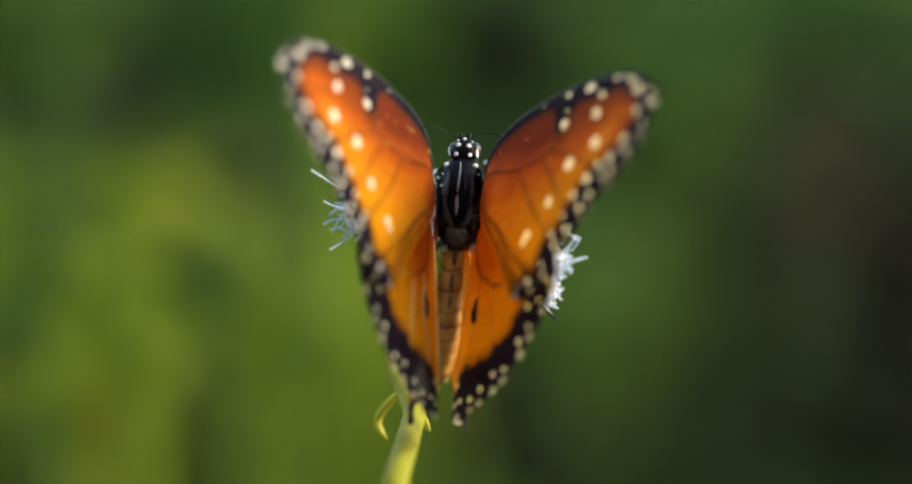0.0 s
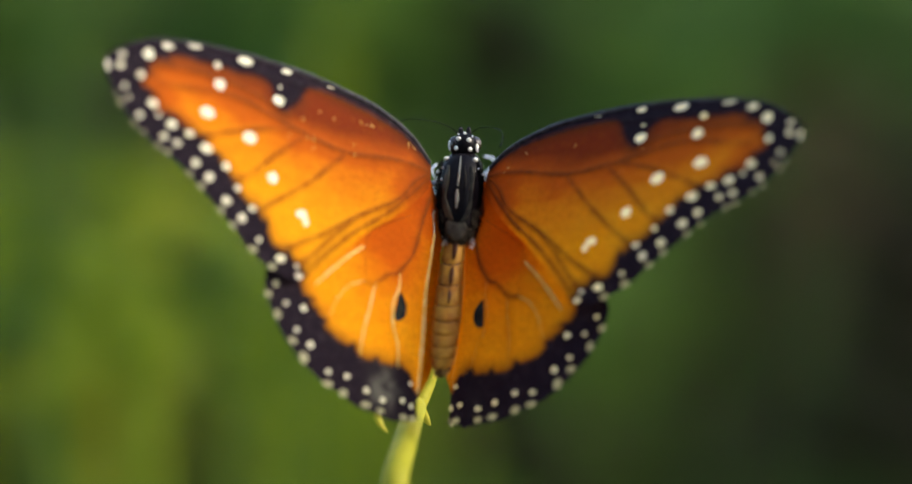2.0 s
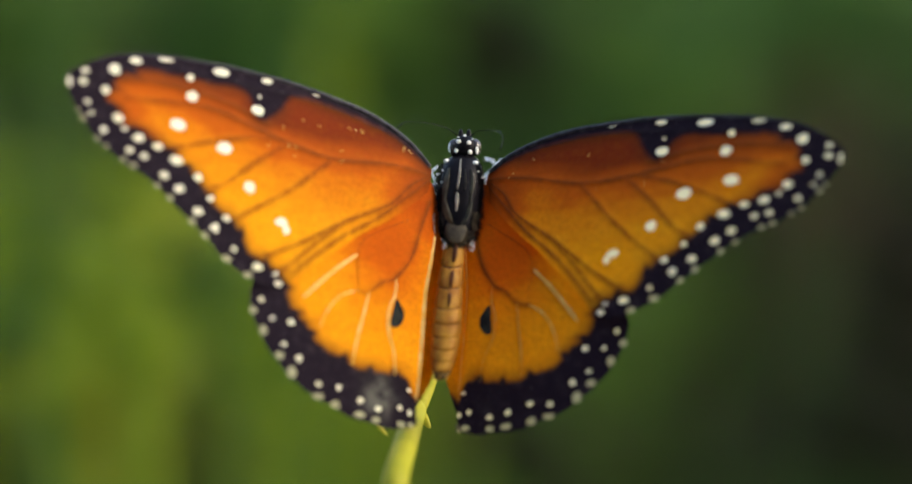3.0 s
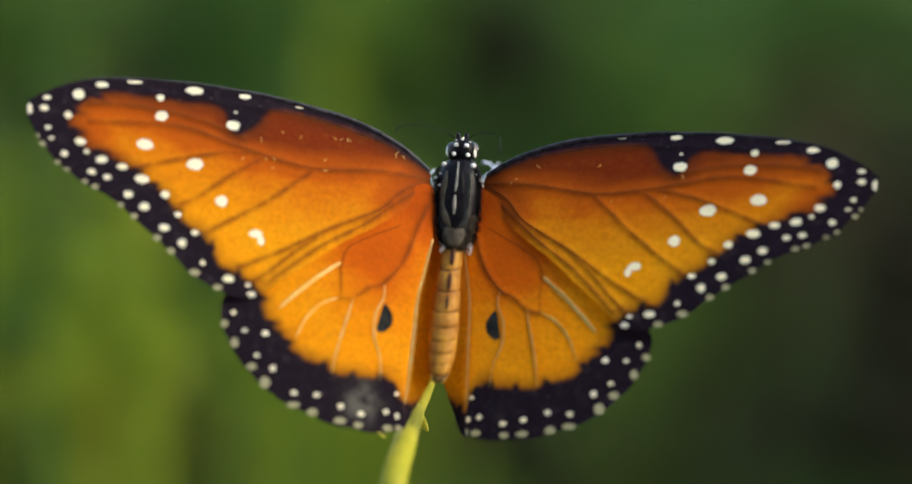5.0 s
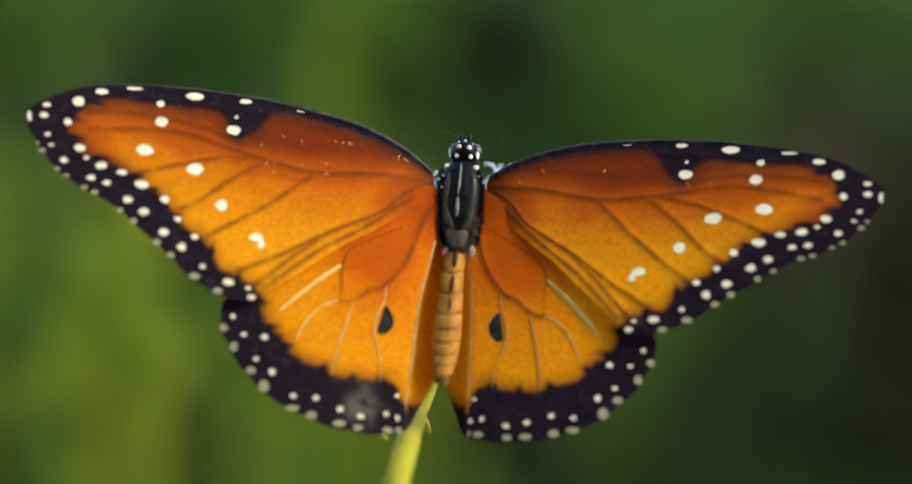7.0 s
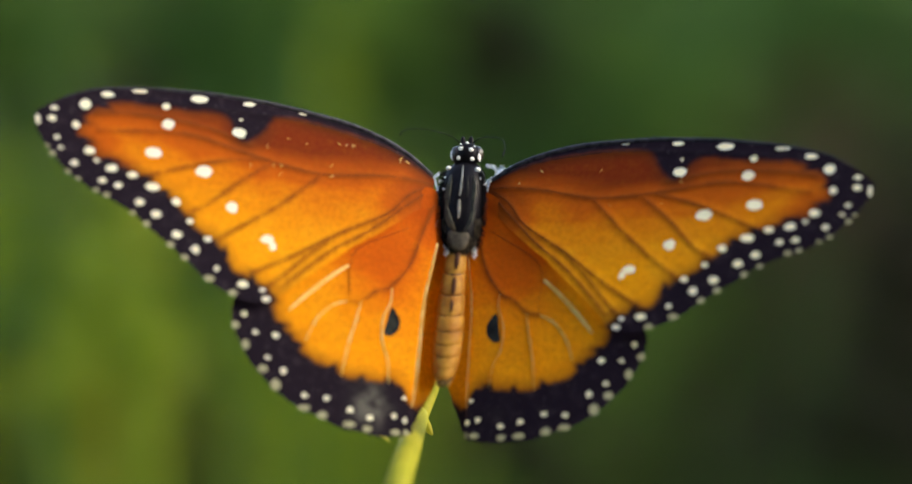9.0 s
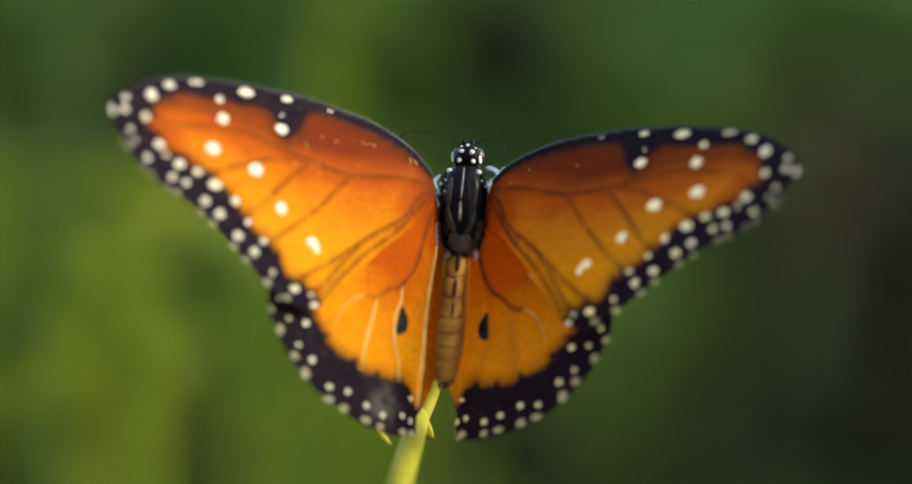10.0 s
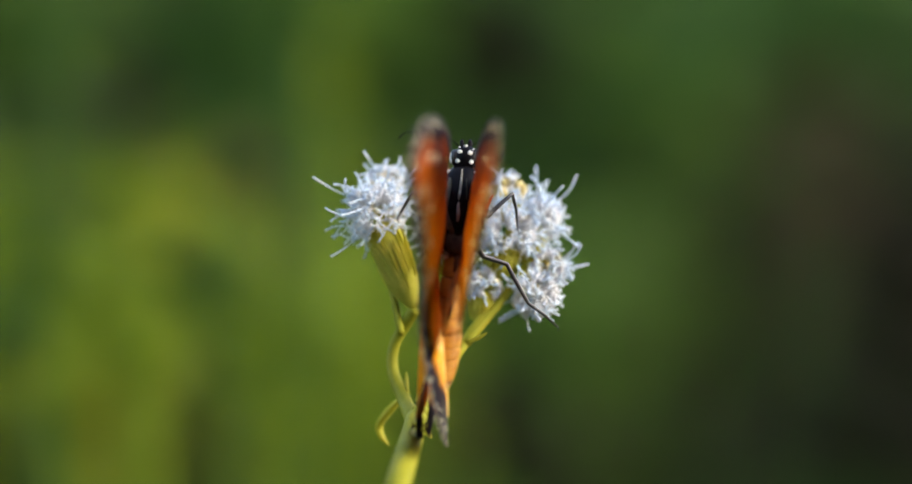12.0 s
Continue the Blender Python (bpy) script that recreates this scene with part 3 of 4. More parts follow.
def build_butterfly():
    fly = tagged(new("butterfly"), "orange and black butterfly with white-spotted wings on a blue flower", "butterfly")
    tip = Matrix.Rotation(-math.atan(BODY_TILT), 4, "X")
    # thorax: a furry barrel, swollen at the wing bases
    bm = bmesh.new()
    rows = ((270, 15, 1.0), (278, 27, 1.8), (292, 36, 2.3), (315, 40, 2.6), (345, 41, 2.6), (375, 38, 2.4), (400, 32, 2.0), (420, 25, 1.6), (432, 16, 1.1))
    rings = []
    for py, half, thick in rows:
        cx = 794 - (py - 270) * 0.085
        rings.append([bm.verts.new(B(cx, py) + Vector((half / 17.5 * math.cos(a), 0, thick * 0.85 * math.sin(a) - 0.5)))
                      for a in (2 * math.pi * s / 24 for s in range(24))])
    for a, b in zip(rings, rings[1:]):
        for s in range(24):
            bm.faces.new((a[s], b[s], b[(s + 1) % 24], a[(s + 1) % 24]))
    bm.faces.new(rings[0])
    bm.faces.new(rings[-1][::-1])
    bmesh.ops.subdivide_edges(bm, edges=bm.edges, cuts=1, use_grid_fill=True, smooth=0.6)
    bmesh.ops.recalc_face_normals(bm, faces=bm.faces)
    thorax = part("thorax", bm, CUTICLE, fly, "glossy black thorax with pale stripes")

    def on_back(px, py, raise_by=0.0):
        """A place on the thorax's back."""
        half = np.interp(py, [r[0] for r in rows], [r[1] for r in rows])
        thick = np.interp(py, [r[0] for r in rows], [r[2] for r in rows])
        cx = 794 - (py - 270) * 0.085
        u = max(-0.98, min(0.98, (px - cx) / half))
        return B(px, py) + Vector((0, 0, thick * 0.85 * math.sqrt(1 - u * u) - 0.5 + raise_by))

    for line, wide, flat, mat in (
            ([(790, 278), (788, 300), (786, 318), (784, 330)], 0.14, 0.5, PALE_STRIPE), ([(784, 336), (783, 344), (783, 352), (782, 368)], 0.20, 0.5, PALE_STRIPE),
            ([(769, 294), (766, 312), (763, 330), (762, 348)], 0.40, 0.22, STRIPE), ([(806, 296), (808, 314), (807, 330), (805, 348)], 0.40, 0.22, STRIPE),
            ([(761, 346), (763, 362), (768, 378), (775, 390)], 0.42, 0.25, STRIPE), ([(806, 346), (804, 362), (799, 378), (791, 390)], 0.42, 0.25, STRIPE),
            ([(797, 296), (798, 316), (797, 332)], 0.10, 0.4, STRIPE)):
        bm = bmesh.new()
        tube(bm, spline([on_back(px, py, 0.0) for px, py in line], 5), [wide * 0.4, wide, wide * 1.1, wide * 0.5], 10, flat)
        part("stripe", bm, mat, thorax)
    bm = bmesh.new()
    ellipsoid(bm, on_back(782, 400, -0.22), (1.05, 1.55, 0.30), tip, 20, 12)
    part("hind_plate", bm, FUR, thorax, "olive-brown plate at the rear of the thorax")
    # hairs: dense olive tufts on the hind thorax, longer ones at the sides
    rng = random.Random(3)
    bm = bmesh.new()
    for i in range(900):
        py = rng.uniform(366, 428)
        half = np.interp(py, [r[0] for r in rows], [r[1] for r in rows])
        px = 788 + rng.uniform(-0.9, 0.9) * half
        if py < 400 and abs(px - 785) < 24:
            continue
        a = on_back(px, py, -0.05)
        b = a + Vector((rng.uniform(-0.2, 0.2) + (px - 786) * 0.004, -rng.uniform(0.3, 0.6), rng.uniform(0.04, 0.16)))
        tube(bm, [a, (a + b) / 2 + Vector((0, 0, 0.06)), b], [0.035, 0.03, 0.012], 3)
    part("fur", bm, FUR, thorax, "olive-grey hair on the hind thorax")
    bm = bmesh.new()
    for i in range(800):
        s = rng.choice((-1, 1))
        py = rng.uniform(285, 420)
        half = np.interp(py, [r[0] for r in rows], [r[1] for r in rows])
        a = on_back(788 + s * half * rng.uniform(0.8, 0.98), py, -0.1)
        b = a + Vector((s * rng.uniform(0.1, 0.55), rng.uniform(-0.5, 0.1), rng.uniform(0.0, 0.45)))
        tube(bm, [a, (a + b) / 2 + Vector((0, 0, 0.1)), b], [0.032, 0.026, 0.010], 3)
    part("side_hair", bm, CUTICLE, thorax)
    # head, eyes, palps and its white dots
    bm = bmesh.new()
    hc = B(797, 258, -0.2)
    ellipsoid(bm, hc, (1.30, 1.25, 1.25), None, 20, 14)
    ellipsoid(bm, hc + Vector((0, -1.1, -0.1)), (0.95, 0.6, 0.9), None, 16, 10)
    ellipsoid(bm, hc + Vector((-0.4, 1.1, -0.3)), (0.28, 0.75, 0.3), None, 10, 8)
    ellipsoid(bm, hc + Vector((0.4, 1.1, -0.3)), (0.28, 0.75, 0.3), None, 10, 8)
    head = part("head", bm, CUTICLE, fly, "black head dotted with white")
    for s in (-1, 1):
        bm = bmesh.new()
        ellipsoid(bm, hc + Vector((s * 1.05, 0.0, 0.05)), (0.62, 0.85, 0.85), None, 18, 12)
        part("eye", bm, EYE, head, "dark compound eye")
    for px, py, rx, ry in ((786, 248, 0.30, 0.24), (804, 250, 0.30, 0.26), (782, 264, 0.27, 0.26), (806, 266, 0.27, 0.26), (797, 238, 0.20, 0.15),
                           (786, 240, 0.12, 0.10), (810, 244, 0.12, 0.10), (771, 259, 0.24, 0.58), (818, 263, 0.22, 0.52)):
        bm = bmesh.new()
        q = B(px, py, -0.2) - hc
        z = 1.28 * math.sqrt(max(0.12, 1 - (q.x / 1.62) ** 2 - (q.y / 1.36) ** 2))
        ellipsoid(bm, (hc.x + q.x, hc.y + q.y, hc.z + z), (rx * 0.84, ry * 0.84, 0.10), Matrix.Rotation(q.x * 0.5, 4, "Y"), 12, 8)
        part("dot", bm, WHITE, head)
    for px, py, r in ((766, 282, 0.30), (815, 285, 0.30), (751, 305, 0.22), (827, 310, 0.22), (757, 318, 0.12), (832, 320, 0.12), (759, 298, 0.1), (820, 300, 0.1)):
        bm = bmesh.new()
        ellipsoid(bm, on_back(px, py, 0.02) + Vector((0, 0, 0.1)), (r, r * 0.8, 0.16), None, 10, 8)
        part("dot", bm, WHITE, thorax)
    for line in (((786, 240, 0.6), (768, 226, 1.4), (735, 217, 2.8), (702, 215, 3.6), (690, 218, 4.2), (682, 226, 4.8)),
                 ((806, 240, 0.6), (820, 230, 1.2), (840, 229, 2.0), (857, 233, 3.0), (862, 246, 4.0), (857, 264, 5.0))):
        bm = bmesh.new()
        tube(bm, spline([B(px, py, up) for px, py, up in line], 5), [0.065, 0.042, 0.036, 0.040, 0.075], 6)
        part("antenna", bm, CUTICLE, fly, "thin black antenna with a slim club")
    # abdomen: overlapping rings, dark at each joint
    bm = bmesh.new()
    spine = [(780, 420), (777, 450), (773, 480), (770, 510), (767, 545), (765, 573), (762, 602), (759, 626), (757, 643), (756, 652)]
    tube(bm, spline([B(px, py, -0.35) for px, py in spine], 4), [0.88, 0.95, 1.02, 1.11, 1.21, 1.25, 1.19, 1.08, 0.87, 0.42], 20, 1.0)
    abdomen = part("abdomen", bm, ABDOMEN_BAND, fly, "orange-tan ringed abdomen with a dark tip")
    marks = (424, 466, 502, 537, 563, 586, 607, 626, 643)
    wide = lambda py: float(np.interp(py, [420, 450, 480, 510, 545, 573, 602, 626, 643, 652], [1.02, 1.10, 1.18, 1.30, 1.42, 1.46, 1.40, 1.26, 1.02, 0.52]))
    mid = lambda py: float(np.interp(py, [q[1] for q in spine], [q[0] for q in spine]))
    for k, (a, b) in enumerate(zip(marks, marks[1:])):
        bm = bmesh.new()
        rings = []
        for u in (0.02, 0.10, 0.3, 0.6, 0.90, 0.965):
            py = a + (b - a) * u
            r = wide(py) * (0.965 if u in (0.02, 0.965) else 0.99 + 0.022 * u)
            row = []
            for s in range(24):
                an = 2 * math.pi * s / 24
                c = B(mid(py), py + 5.0 * math.cos(an) ** 2 * -1.0, -0.35)
                row.append(bm.verts.new(c + Vector((r * math.cos(an), 0, 0.96 * r * math.sin(an)))))
            rings.append(row)
        for p, q in zip(rings, rings[1:]):
            for s in range(24):
                bm.faces.new((p[s], q[s], q[(s + 1) % 24], p[(s + 1) % 24]))
        bm.faces.new(rings[0][::-1])
        bm.faces.new(rings[-1])
        bmesh.ops.recalc_face_normals(bm, faces=bm.faces)
        part("segment", bm, ABDOMEN, abdomen)
    for (a, b), w in zip(((426, 455), (470, 498), (508, 530)), (0.46, 0.40, 0.26)):
        bm = bmesh.new()
        line = [B(mid(a + (b - a) * u) + 1, a + (b - a) * u, wide(a + (b - a) * u) * 0.97 - 0.31) for u in (0, 0.25, 0.5, 0.75, 1)]
        tube(bm, line, [w * 0.6, w, w, w * 0.5], 8, 0.3)
        part("back_streak", bm, ABDOMEN_BAND, abdomen)
    bm = bmesh.new()
    for s in (-1, 1):
        for i in range(22):
            a = B(786 + s * rng.uniform(18, 26), rng.uniform(418, 436), rng.uniform(0.1, 0.6))
            tube(bm, [a, a + Vector((s * rng.uniform(0, 0.3), rng.uniform(-0.3, 0.3), rng.uniform(0.1, 0.4)))], [0.05, 0.02], 3)
    part("waist_tuft", bm, WHITE, abdomen, "white hair tufts at the waist")
    bm = bmesh.new()
    ellipsoid(bm, B(755, 648, -0.2), (0.62, 0.5, 0.6), None, 14, 10)
    part("tail_tip", bm, TAIL, abdomen, "dark brown tail tip with pale hairs")
    bm = bmesh.new()
    for i in range(70):
        a = B(756 + rng.uniform(-13, 13), rng.uniform(638, 650), rng.uniform(-0.3, 0.55))
        tube(bm, [a, a + Vector((rng.uniform(-0.15, 0.15), -rng.uniform(0.2, 0.5), rng.uniform(-0.1, 0.2)))], [0.035, 0.012], 3)
    part("tail_hair", bm, VEIN_PALE, abdomen)
    # legs that clasp the flower
    for line in (((815, 345, -2.4), (833, 360, -4.0), (858, 336, -4.5), (877, 320, -5.0), (884, 345, -6.5), (888, 382, -11.5)),
                 ((806, 395, -2.6), (826, 428, -4.5), (868, 442, -5.2), (888, 480, -5.6), (905, 510, -6.0), (935, 532, -6.4), (957, 552, -10)),
                 ((765, 330, -2.4), (730, 322, -4.2), (704, 318, -6.2), (690, 340, -7.5), (676, 362, -11.6)),
                 ((770, 395, -2.6), (745, 430, -5.0), (730, 420, -6.5), (712, 450, -11.5))):
        bm = bmesh.new()
        pts = [Vector(((px - 784) / 17.5, (416.5 - py) / 17.5, z)) for px, py, z in line]
        dense = []
        for p, q in zip(pts, pts[1:]):
            dense += [p, p.lerp(q, 0.5)]
        dense.append(pts[-1])
        tube(bm, dense, [0.30, 0.30, 0.24, 0.24, 0.20, 0.17, 0.13, 0.10], 8)
        end = pts[-1]
        tube(bm, [end, end + Vector((0.15, -0.25, 0.1)), end + Vector((0.02, -0.45, 0.05))], [0.10, 0.06, 0.03], 5)
        part("leg", bm, LEG, fly, "thin black jointed leg")
    wings = (
        build_wing("hindwing", -1, "hind", fly, (-2.69, 3.66, 1.76), (-0.0047, -0.0030), -0.25, "orange hindwing with a black white-dotted border and worn patch"),
        build_wing("hindwing", 1, "hind", fly, (2.67, 4.49, 0.02), (-0.0040, -0.0019), -0.25, "orange hindwing with a black white-dotted border"),
        build_wing("forewing", -1, "fore", fly, (-0.84, 5.55, 0.67), (-0.0013, -0.0025), 0.0, "orange forewing with chestnut front and white spots"),
        build_wing("forewing", 1, "fore", fly, (1.02, 5.78, -0.95), (-0.0007, -0.0030), 0.0, "orange forewing with chestnut front and white spots"))
    (left_hind, left_fold), (right_hind, right_fold), left_fore, right_fore = wings
    return fly, (left_hind, right_hind, left_fore, right_fore, left_fold, right_fold)


# ---- the flower ----
def F(px, py, z):
    k = 1 - z / 521.0
    return Vector(((px - 784) / 17.5 * k, (416.5 - py) / 17.5 * k, z))


def flower_head(parent, centre, radius, base, seed, yellow=0.0, long=1.0, singles=30):
    """One fluffy head: a cup of bracts, a dome of small five-lobed florets, and thread-like styles."""
    rng = random.Random(seed)
    out = (centre - base).normalized()
    cup = bmesh.new()
    throat = centre - out * radius * 0.45
    tube(cup, spline([base, base.lerp(throat, 0.3), base.lerp(throat, 0.7), throat], 4), [0.50, radius * 0.485, radius * 0.57, radius * 0.53], 16)
    side = out.orthogonal().normalized()
    bracts = []
    for i in range(26):
        a = 2 * math.pi * (i + rng.uniform(-0.3, 0.3)) / 26
        d = side * math.cos(a) + out.cross(side) * math.sin(a)
        low, high = rng.uniform(0.0, 0.25), rng.uniform(0.72, 1.0)
        swell = [0.45 / radius + 0.05, 0.49, 0.57, 0.54 + rng.uniform(0.0, 0.20)]
        line = [base.lerp(throat, low + (high - low) * u) + d * radius * w * 0.98 for u, w in zip((0, 0.35, 0.75, 1.0), swell)]
        bm = bmesh.new()
        tube(bm, spline(line, 3), [0.14, 0.34, 0.36, 0.05], 6, 0.16)
        bracts.append(bm)
    head = part("flower_head", cup, BRACT, parent, "fluffy pale blue flower head in a yellow-green cup")
    for bm in bracts:
        part("bract", bm, BRACT, head)
    petals, threads, buds = bmesh.new(), bmesh.new(), bmesh.new()
    single = 0
    for i in range(int(110 * (radius / 3.0) ** 1.6) + 20):
        d = Vector((rng.gauss(0, 1), rng.gauss(0, 1), rng.gauss(0, 1))).normalized()
        if d.dot(out) < -0.8:
            d = (d - 2 * d.dot(out) * out).normalized()
        foot = centre + d * radius * rng.uniform(0.35, 0.72)
        top = centre + d * radius * rng.uniform(0.78, 1.02)
        if rng.random() < yellow:
            tube(buds, [foot, foot.lerp(top, 0.6), top], [0.2, 0.34, 0.18], 7)
            continue
        # florets on the sunny outer face stand singly, the crowded rest is one tuft
        alone = single < singles and d.z > 0.05
        single += alone
        floret = bmesh.new() if alone else petals
        tube(floret, [foot, foot.lerp(top, 0.7), top], [0.12, 0.18, 0.28], 6)
        e = d.orthogonal().normalized()
        for k in range(5):
            a = 2 * math.pi * k / 5 + rng.uniform(-0.2, 0.2)
            w = (e * math.cos(a) + d.cross(e) * math.sin(a)).normalized()
            tube(floret, [top + w * 0.15, top + w * 0.36 + d * 0.1, top + w * rng.uniform(0.45, 0.62) + d * rng.uniform(-0.1, 0.2)], [0.11, 0.12, 0.04], 4, 0.5)
        if alone:
            part("floret", floret, PETAL, head)
        for k in range(2 if rng.random() < 0.75 else 1):
            w = (d + Vector((rng.uniform(-0.7, 0.7), rng.uniform(-0.7, 0.7), rng.uniform(-0.7, 0.5)))).normalized()
            reach = (rng.uniform(2.0, 4.2) if rng.random() < 0.13 else rng.uniform(0.3, 1.2)) * long
            bend = Vector((rng.uniform(-0.8, 0.8), rng.uniform(-0.8, 0.8), rng.uniform(-0.5, 0.5)))
            style = bmesh.new() if alone and k == 0 else threads
            tube(style, spline([top, top + w * reach * 0.5, top + w * reach * 0.8 + bend * 0.4, top + w * reach + bend * 0.9], 3), [0.06, 0.075, 0.09, 0.125], 6)
            if style is not threads:
                part("style", style, STYLE, head)
    tagged(part("floret_tuft", petals, PETAL, head, "tight tuft of pale blue florets"), kind="stuff")
    tagged(part("thread_tuft", threads, STYLE, head, "tuft of long pale blue threads"), kind="stuff")
    if yellow:
        tagged(part("bud_tuft", buds, POLLEN, head, "tuft of cream-yellow buds"), kind="stuff")
    else:
        buds.free()


def build_flower():
    plant = tagged(new("mistflower"), "pale blue mistflower on a yellow-green stem under the butterfly", "flower")
    bm = bmesh.new()
    low = VIEW.inverted() @ Vector((-0.04, -0.16, -0.01)) * 1000
    line = [F(716, 722, -4.0), F(708, 752, 3.0), F(697, 790, 11.0), F(682, 845, 20.0)]
    end = line[-1]
    line += [end.lerp(low, u) + Vector((-9 * math.sin(math.pi * u), 0, 0)) for u in (0.005, 0.012, 0.025, 0.05, 0.1, 0.18, 0.3, 0.5, 0.75, 1.0)]
    tube(bm, spline(line, 4), [1.1, 1.25, 1.28, 1.3, 1.4, 1.6, 1.9, 2.2], 14)
    stem = part("stem", bm, STEM, plant, "smooth yellow-green stem")
    for line, radii in (
            ([F(714, 730, -6.0), F(696, 690, -11.0), F(676, 640, -13.5), F(678, 595, -14.0), F(698, 558, -13.5), F(714, 532, -12.8)], [0.95, 0.72, 0.6, 0.55, 0.6, 0.7]),
            ([F(718, 726, -6.2), F(736, 690, -7.5), F(752, 650, -8.5), F(790, 602, -11.5), F(820, 560, -13), F(845, 520, -14)], [0.9, 0.7, 0.62, 0.6, 0.55, 0.5]),
            ([F(800, 592, -11.8), F(860, 520, -14), F(895, 470, -15), F(912, 450, -16)], [0.5, 0.45, 0.4, 0.4]),
            ([F(830, 545, -13.4), F(845, 470, -15.5), F(865, 420, -17)], [0.5, 0.42, 0.4]),
            ([F(845, 470, -15.5), F(880, 390, -18), F(900, 350, -19.5)], [0.42, 0.4, 0.4]),
            ([F(752, 650, -10.2), F(762, 560, -14), F(775, 470, -17)], [0.5, 0.45, 0.4]),
            ([F(690, 575, -12.2), F(672, 480, -15.5), F(668, 400, -19)], [0.4, 0.4, 0.4])):
        bm = bmesh.new()
        tube(bm, spline(line, 5), radii, 10)
        part("flower_stalk", bm, STEM, plant)
    for w, line in zip((1.0, 1.0, 0.55, 0.40, 0.55), ([(694, 682, -11.6), (672, 704, -14.5), (653, 730, -16.0), (656, 750, -16.0), (668, 766, -15.5)],
                 [(712, 700, -7.5), (722, 722, -6.0), (732, 738, -5.0), (742, 754, -4.2)],
                 [(700, 690, -11.0), (699, 664, -12.0), (699, 640, -12.5)],
                 [(806, 586, -8.2), (822, 582, -8.0), (838, 572, -7.6)],
                 [(716, 690, -7.5), (728, 668, -8), (734, 648, -8.2)])):
        bm = bmesh.new()
        tube(bm, spline([F(*q) for q in line], 5), [w * v for v in (0.30, 0.62, 0.58, 0.44, 0.08)], 8, 0.7)
        part("bract", bm, BRACT, plant, "small curled yellow-green bract")
    flower_head(plant, F(646, 368, -14.5), 3.1, F(713, 530, -12.8), 11, 0.03, 0.95)
    flower_head(plant, F(660, 322, -18.5), 2.2, F(672, 400, -18.5), 12, 0.35, 0.45)
    flower_head(plant, F(874, 334, -19.5), 2.2, F(890, 392, -18.8), 13, 0.55, 0.5)
    flower_head(plant, F(926, 380, -19), 2.3, F(900, 450, -17.2), 14, 0.0, 1.1)
    flower_head(plant, F(872, 405, -16), 3.0, F(852, 478, -15.5), 15, 0.05, 0.9)
    flower_head(plant, F(920, 506, -14.5), 2.3, F(893, 468, -16.5), 16, 0.0, 0.55)
    flower_head(plant, F(942, 462, -16), 1.9, F(910, 455, -16.5), 17, 0.04, 0.65)
    flower_head(plant, F(832, 496, -15), 2.0, F(822, 552, -13.6), 18, 0.05, 0.5)
    flower_head(plant, F(778, 400, -16.5), 3.0, F(774, 480, -17), 19, 0.1, 0.8)
    return plant


# ---- the meadow behind ----
def far(px, py, d):
    """A place d metres from the lens in the direction of a point of the layout space."""
    s = d / 9118.0
    return STAND @ Vector(((px - 784) * s, (416.5 - py) * s, -d))


def leafy(name, px, py, d, spread, tall, count, size, material, label, seed):
    """A herb or shrub: stems from the ground, and many small leaves in an uneven crown."""
    rng = random.Random(seed)
    c = far(px, py, d)
    thing = tagged(new(name), label, "plant")
    thing.matrix_basis = pose(c.x, c.y, 0)
    leaves = bmesh.new()
    for i in range(3):
        stems = bmesh.new()
        tip = Vector((rng.uniform(-0.6, 0.6) * spread, rng.uniform(-0.3, 0.3) * spread, c.z + rng.uniform(-0.3, 0.7) * tall))
        foot = Vector((rng.uniform(-0.2, 0.2) * spread, rng.uniform(-0.2, 0.2) * spread, -0.01))
        tube(stems, spline([foot, foot.lerp(tip, 0.5) + Vector((rng.uniform(-0.02, 0.02), 0, 0)), tip], 4), [v * (1.0 if d > 1.6 else 0.45) for v in (0.005, 0.004, 0.0015)], 6)
        part("stem", stems, material if name == "herb" else LEAF_DEEP, thing, "", True, 1.0)
    for i in range(count):
        q = Vector((rng.gauss(0, 0.5) * spread, rng.gauss(0, 0.35) * spread, max(0.01, c.z + rng.gauss(0, 0.5) * tall)))
        way = Vector((rng.gauss(0, 1), rng.gauss(0, 1), rng.gauss(0.3, 0.8))).normalized()
        side = way.cross(Vector((rng.gauss(0, 1), rng.gauss(0, 1), rng.gauss(0, 1)))).normalized()
        up = side.cross(way)
        ln = size * rng.uniform(0.6, 1.3)
        wd = ln * 0.24
        q = q - way * ln * 0.5
        v = [leaves.verts.new(p) for p in (q, q + way * ln * 0.35 + side * wd, q + way * ln * 0.4 - up * wd * 0.3, q + way * ln * 0.35 - side * wd,
                                           q + way * ln * 0.7 + side * wd * 0.8, q + way * ln * 0.72 - up * wd * 0.2, q + way * ln * 0.7 - side * wd * 0.8,
                                           q + way * ln - up * wd * 0.5)]
        for f in ((0, 1, 2), (0, 2, 3), (1, 4, 5, 2), (2, 5, 6, 3), (4, 7, 5), (5, 7, 6)):
            leaves.faces.new([v[k] for k in f])
    tagged(part("foliage", leaves, material, thing, "", True, 1.0), kind="stuff")
    return thing


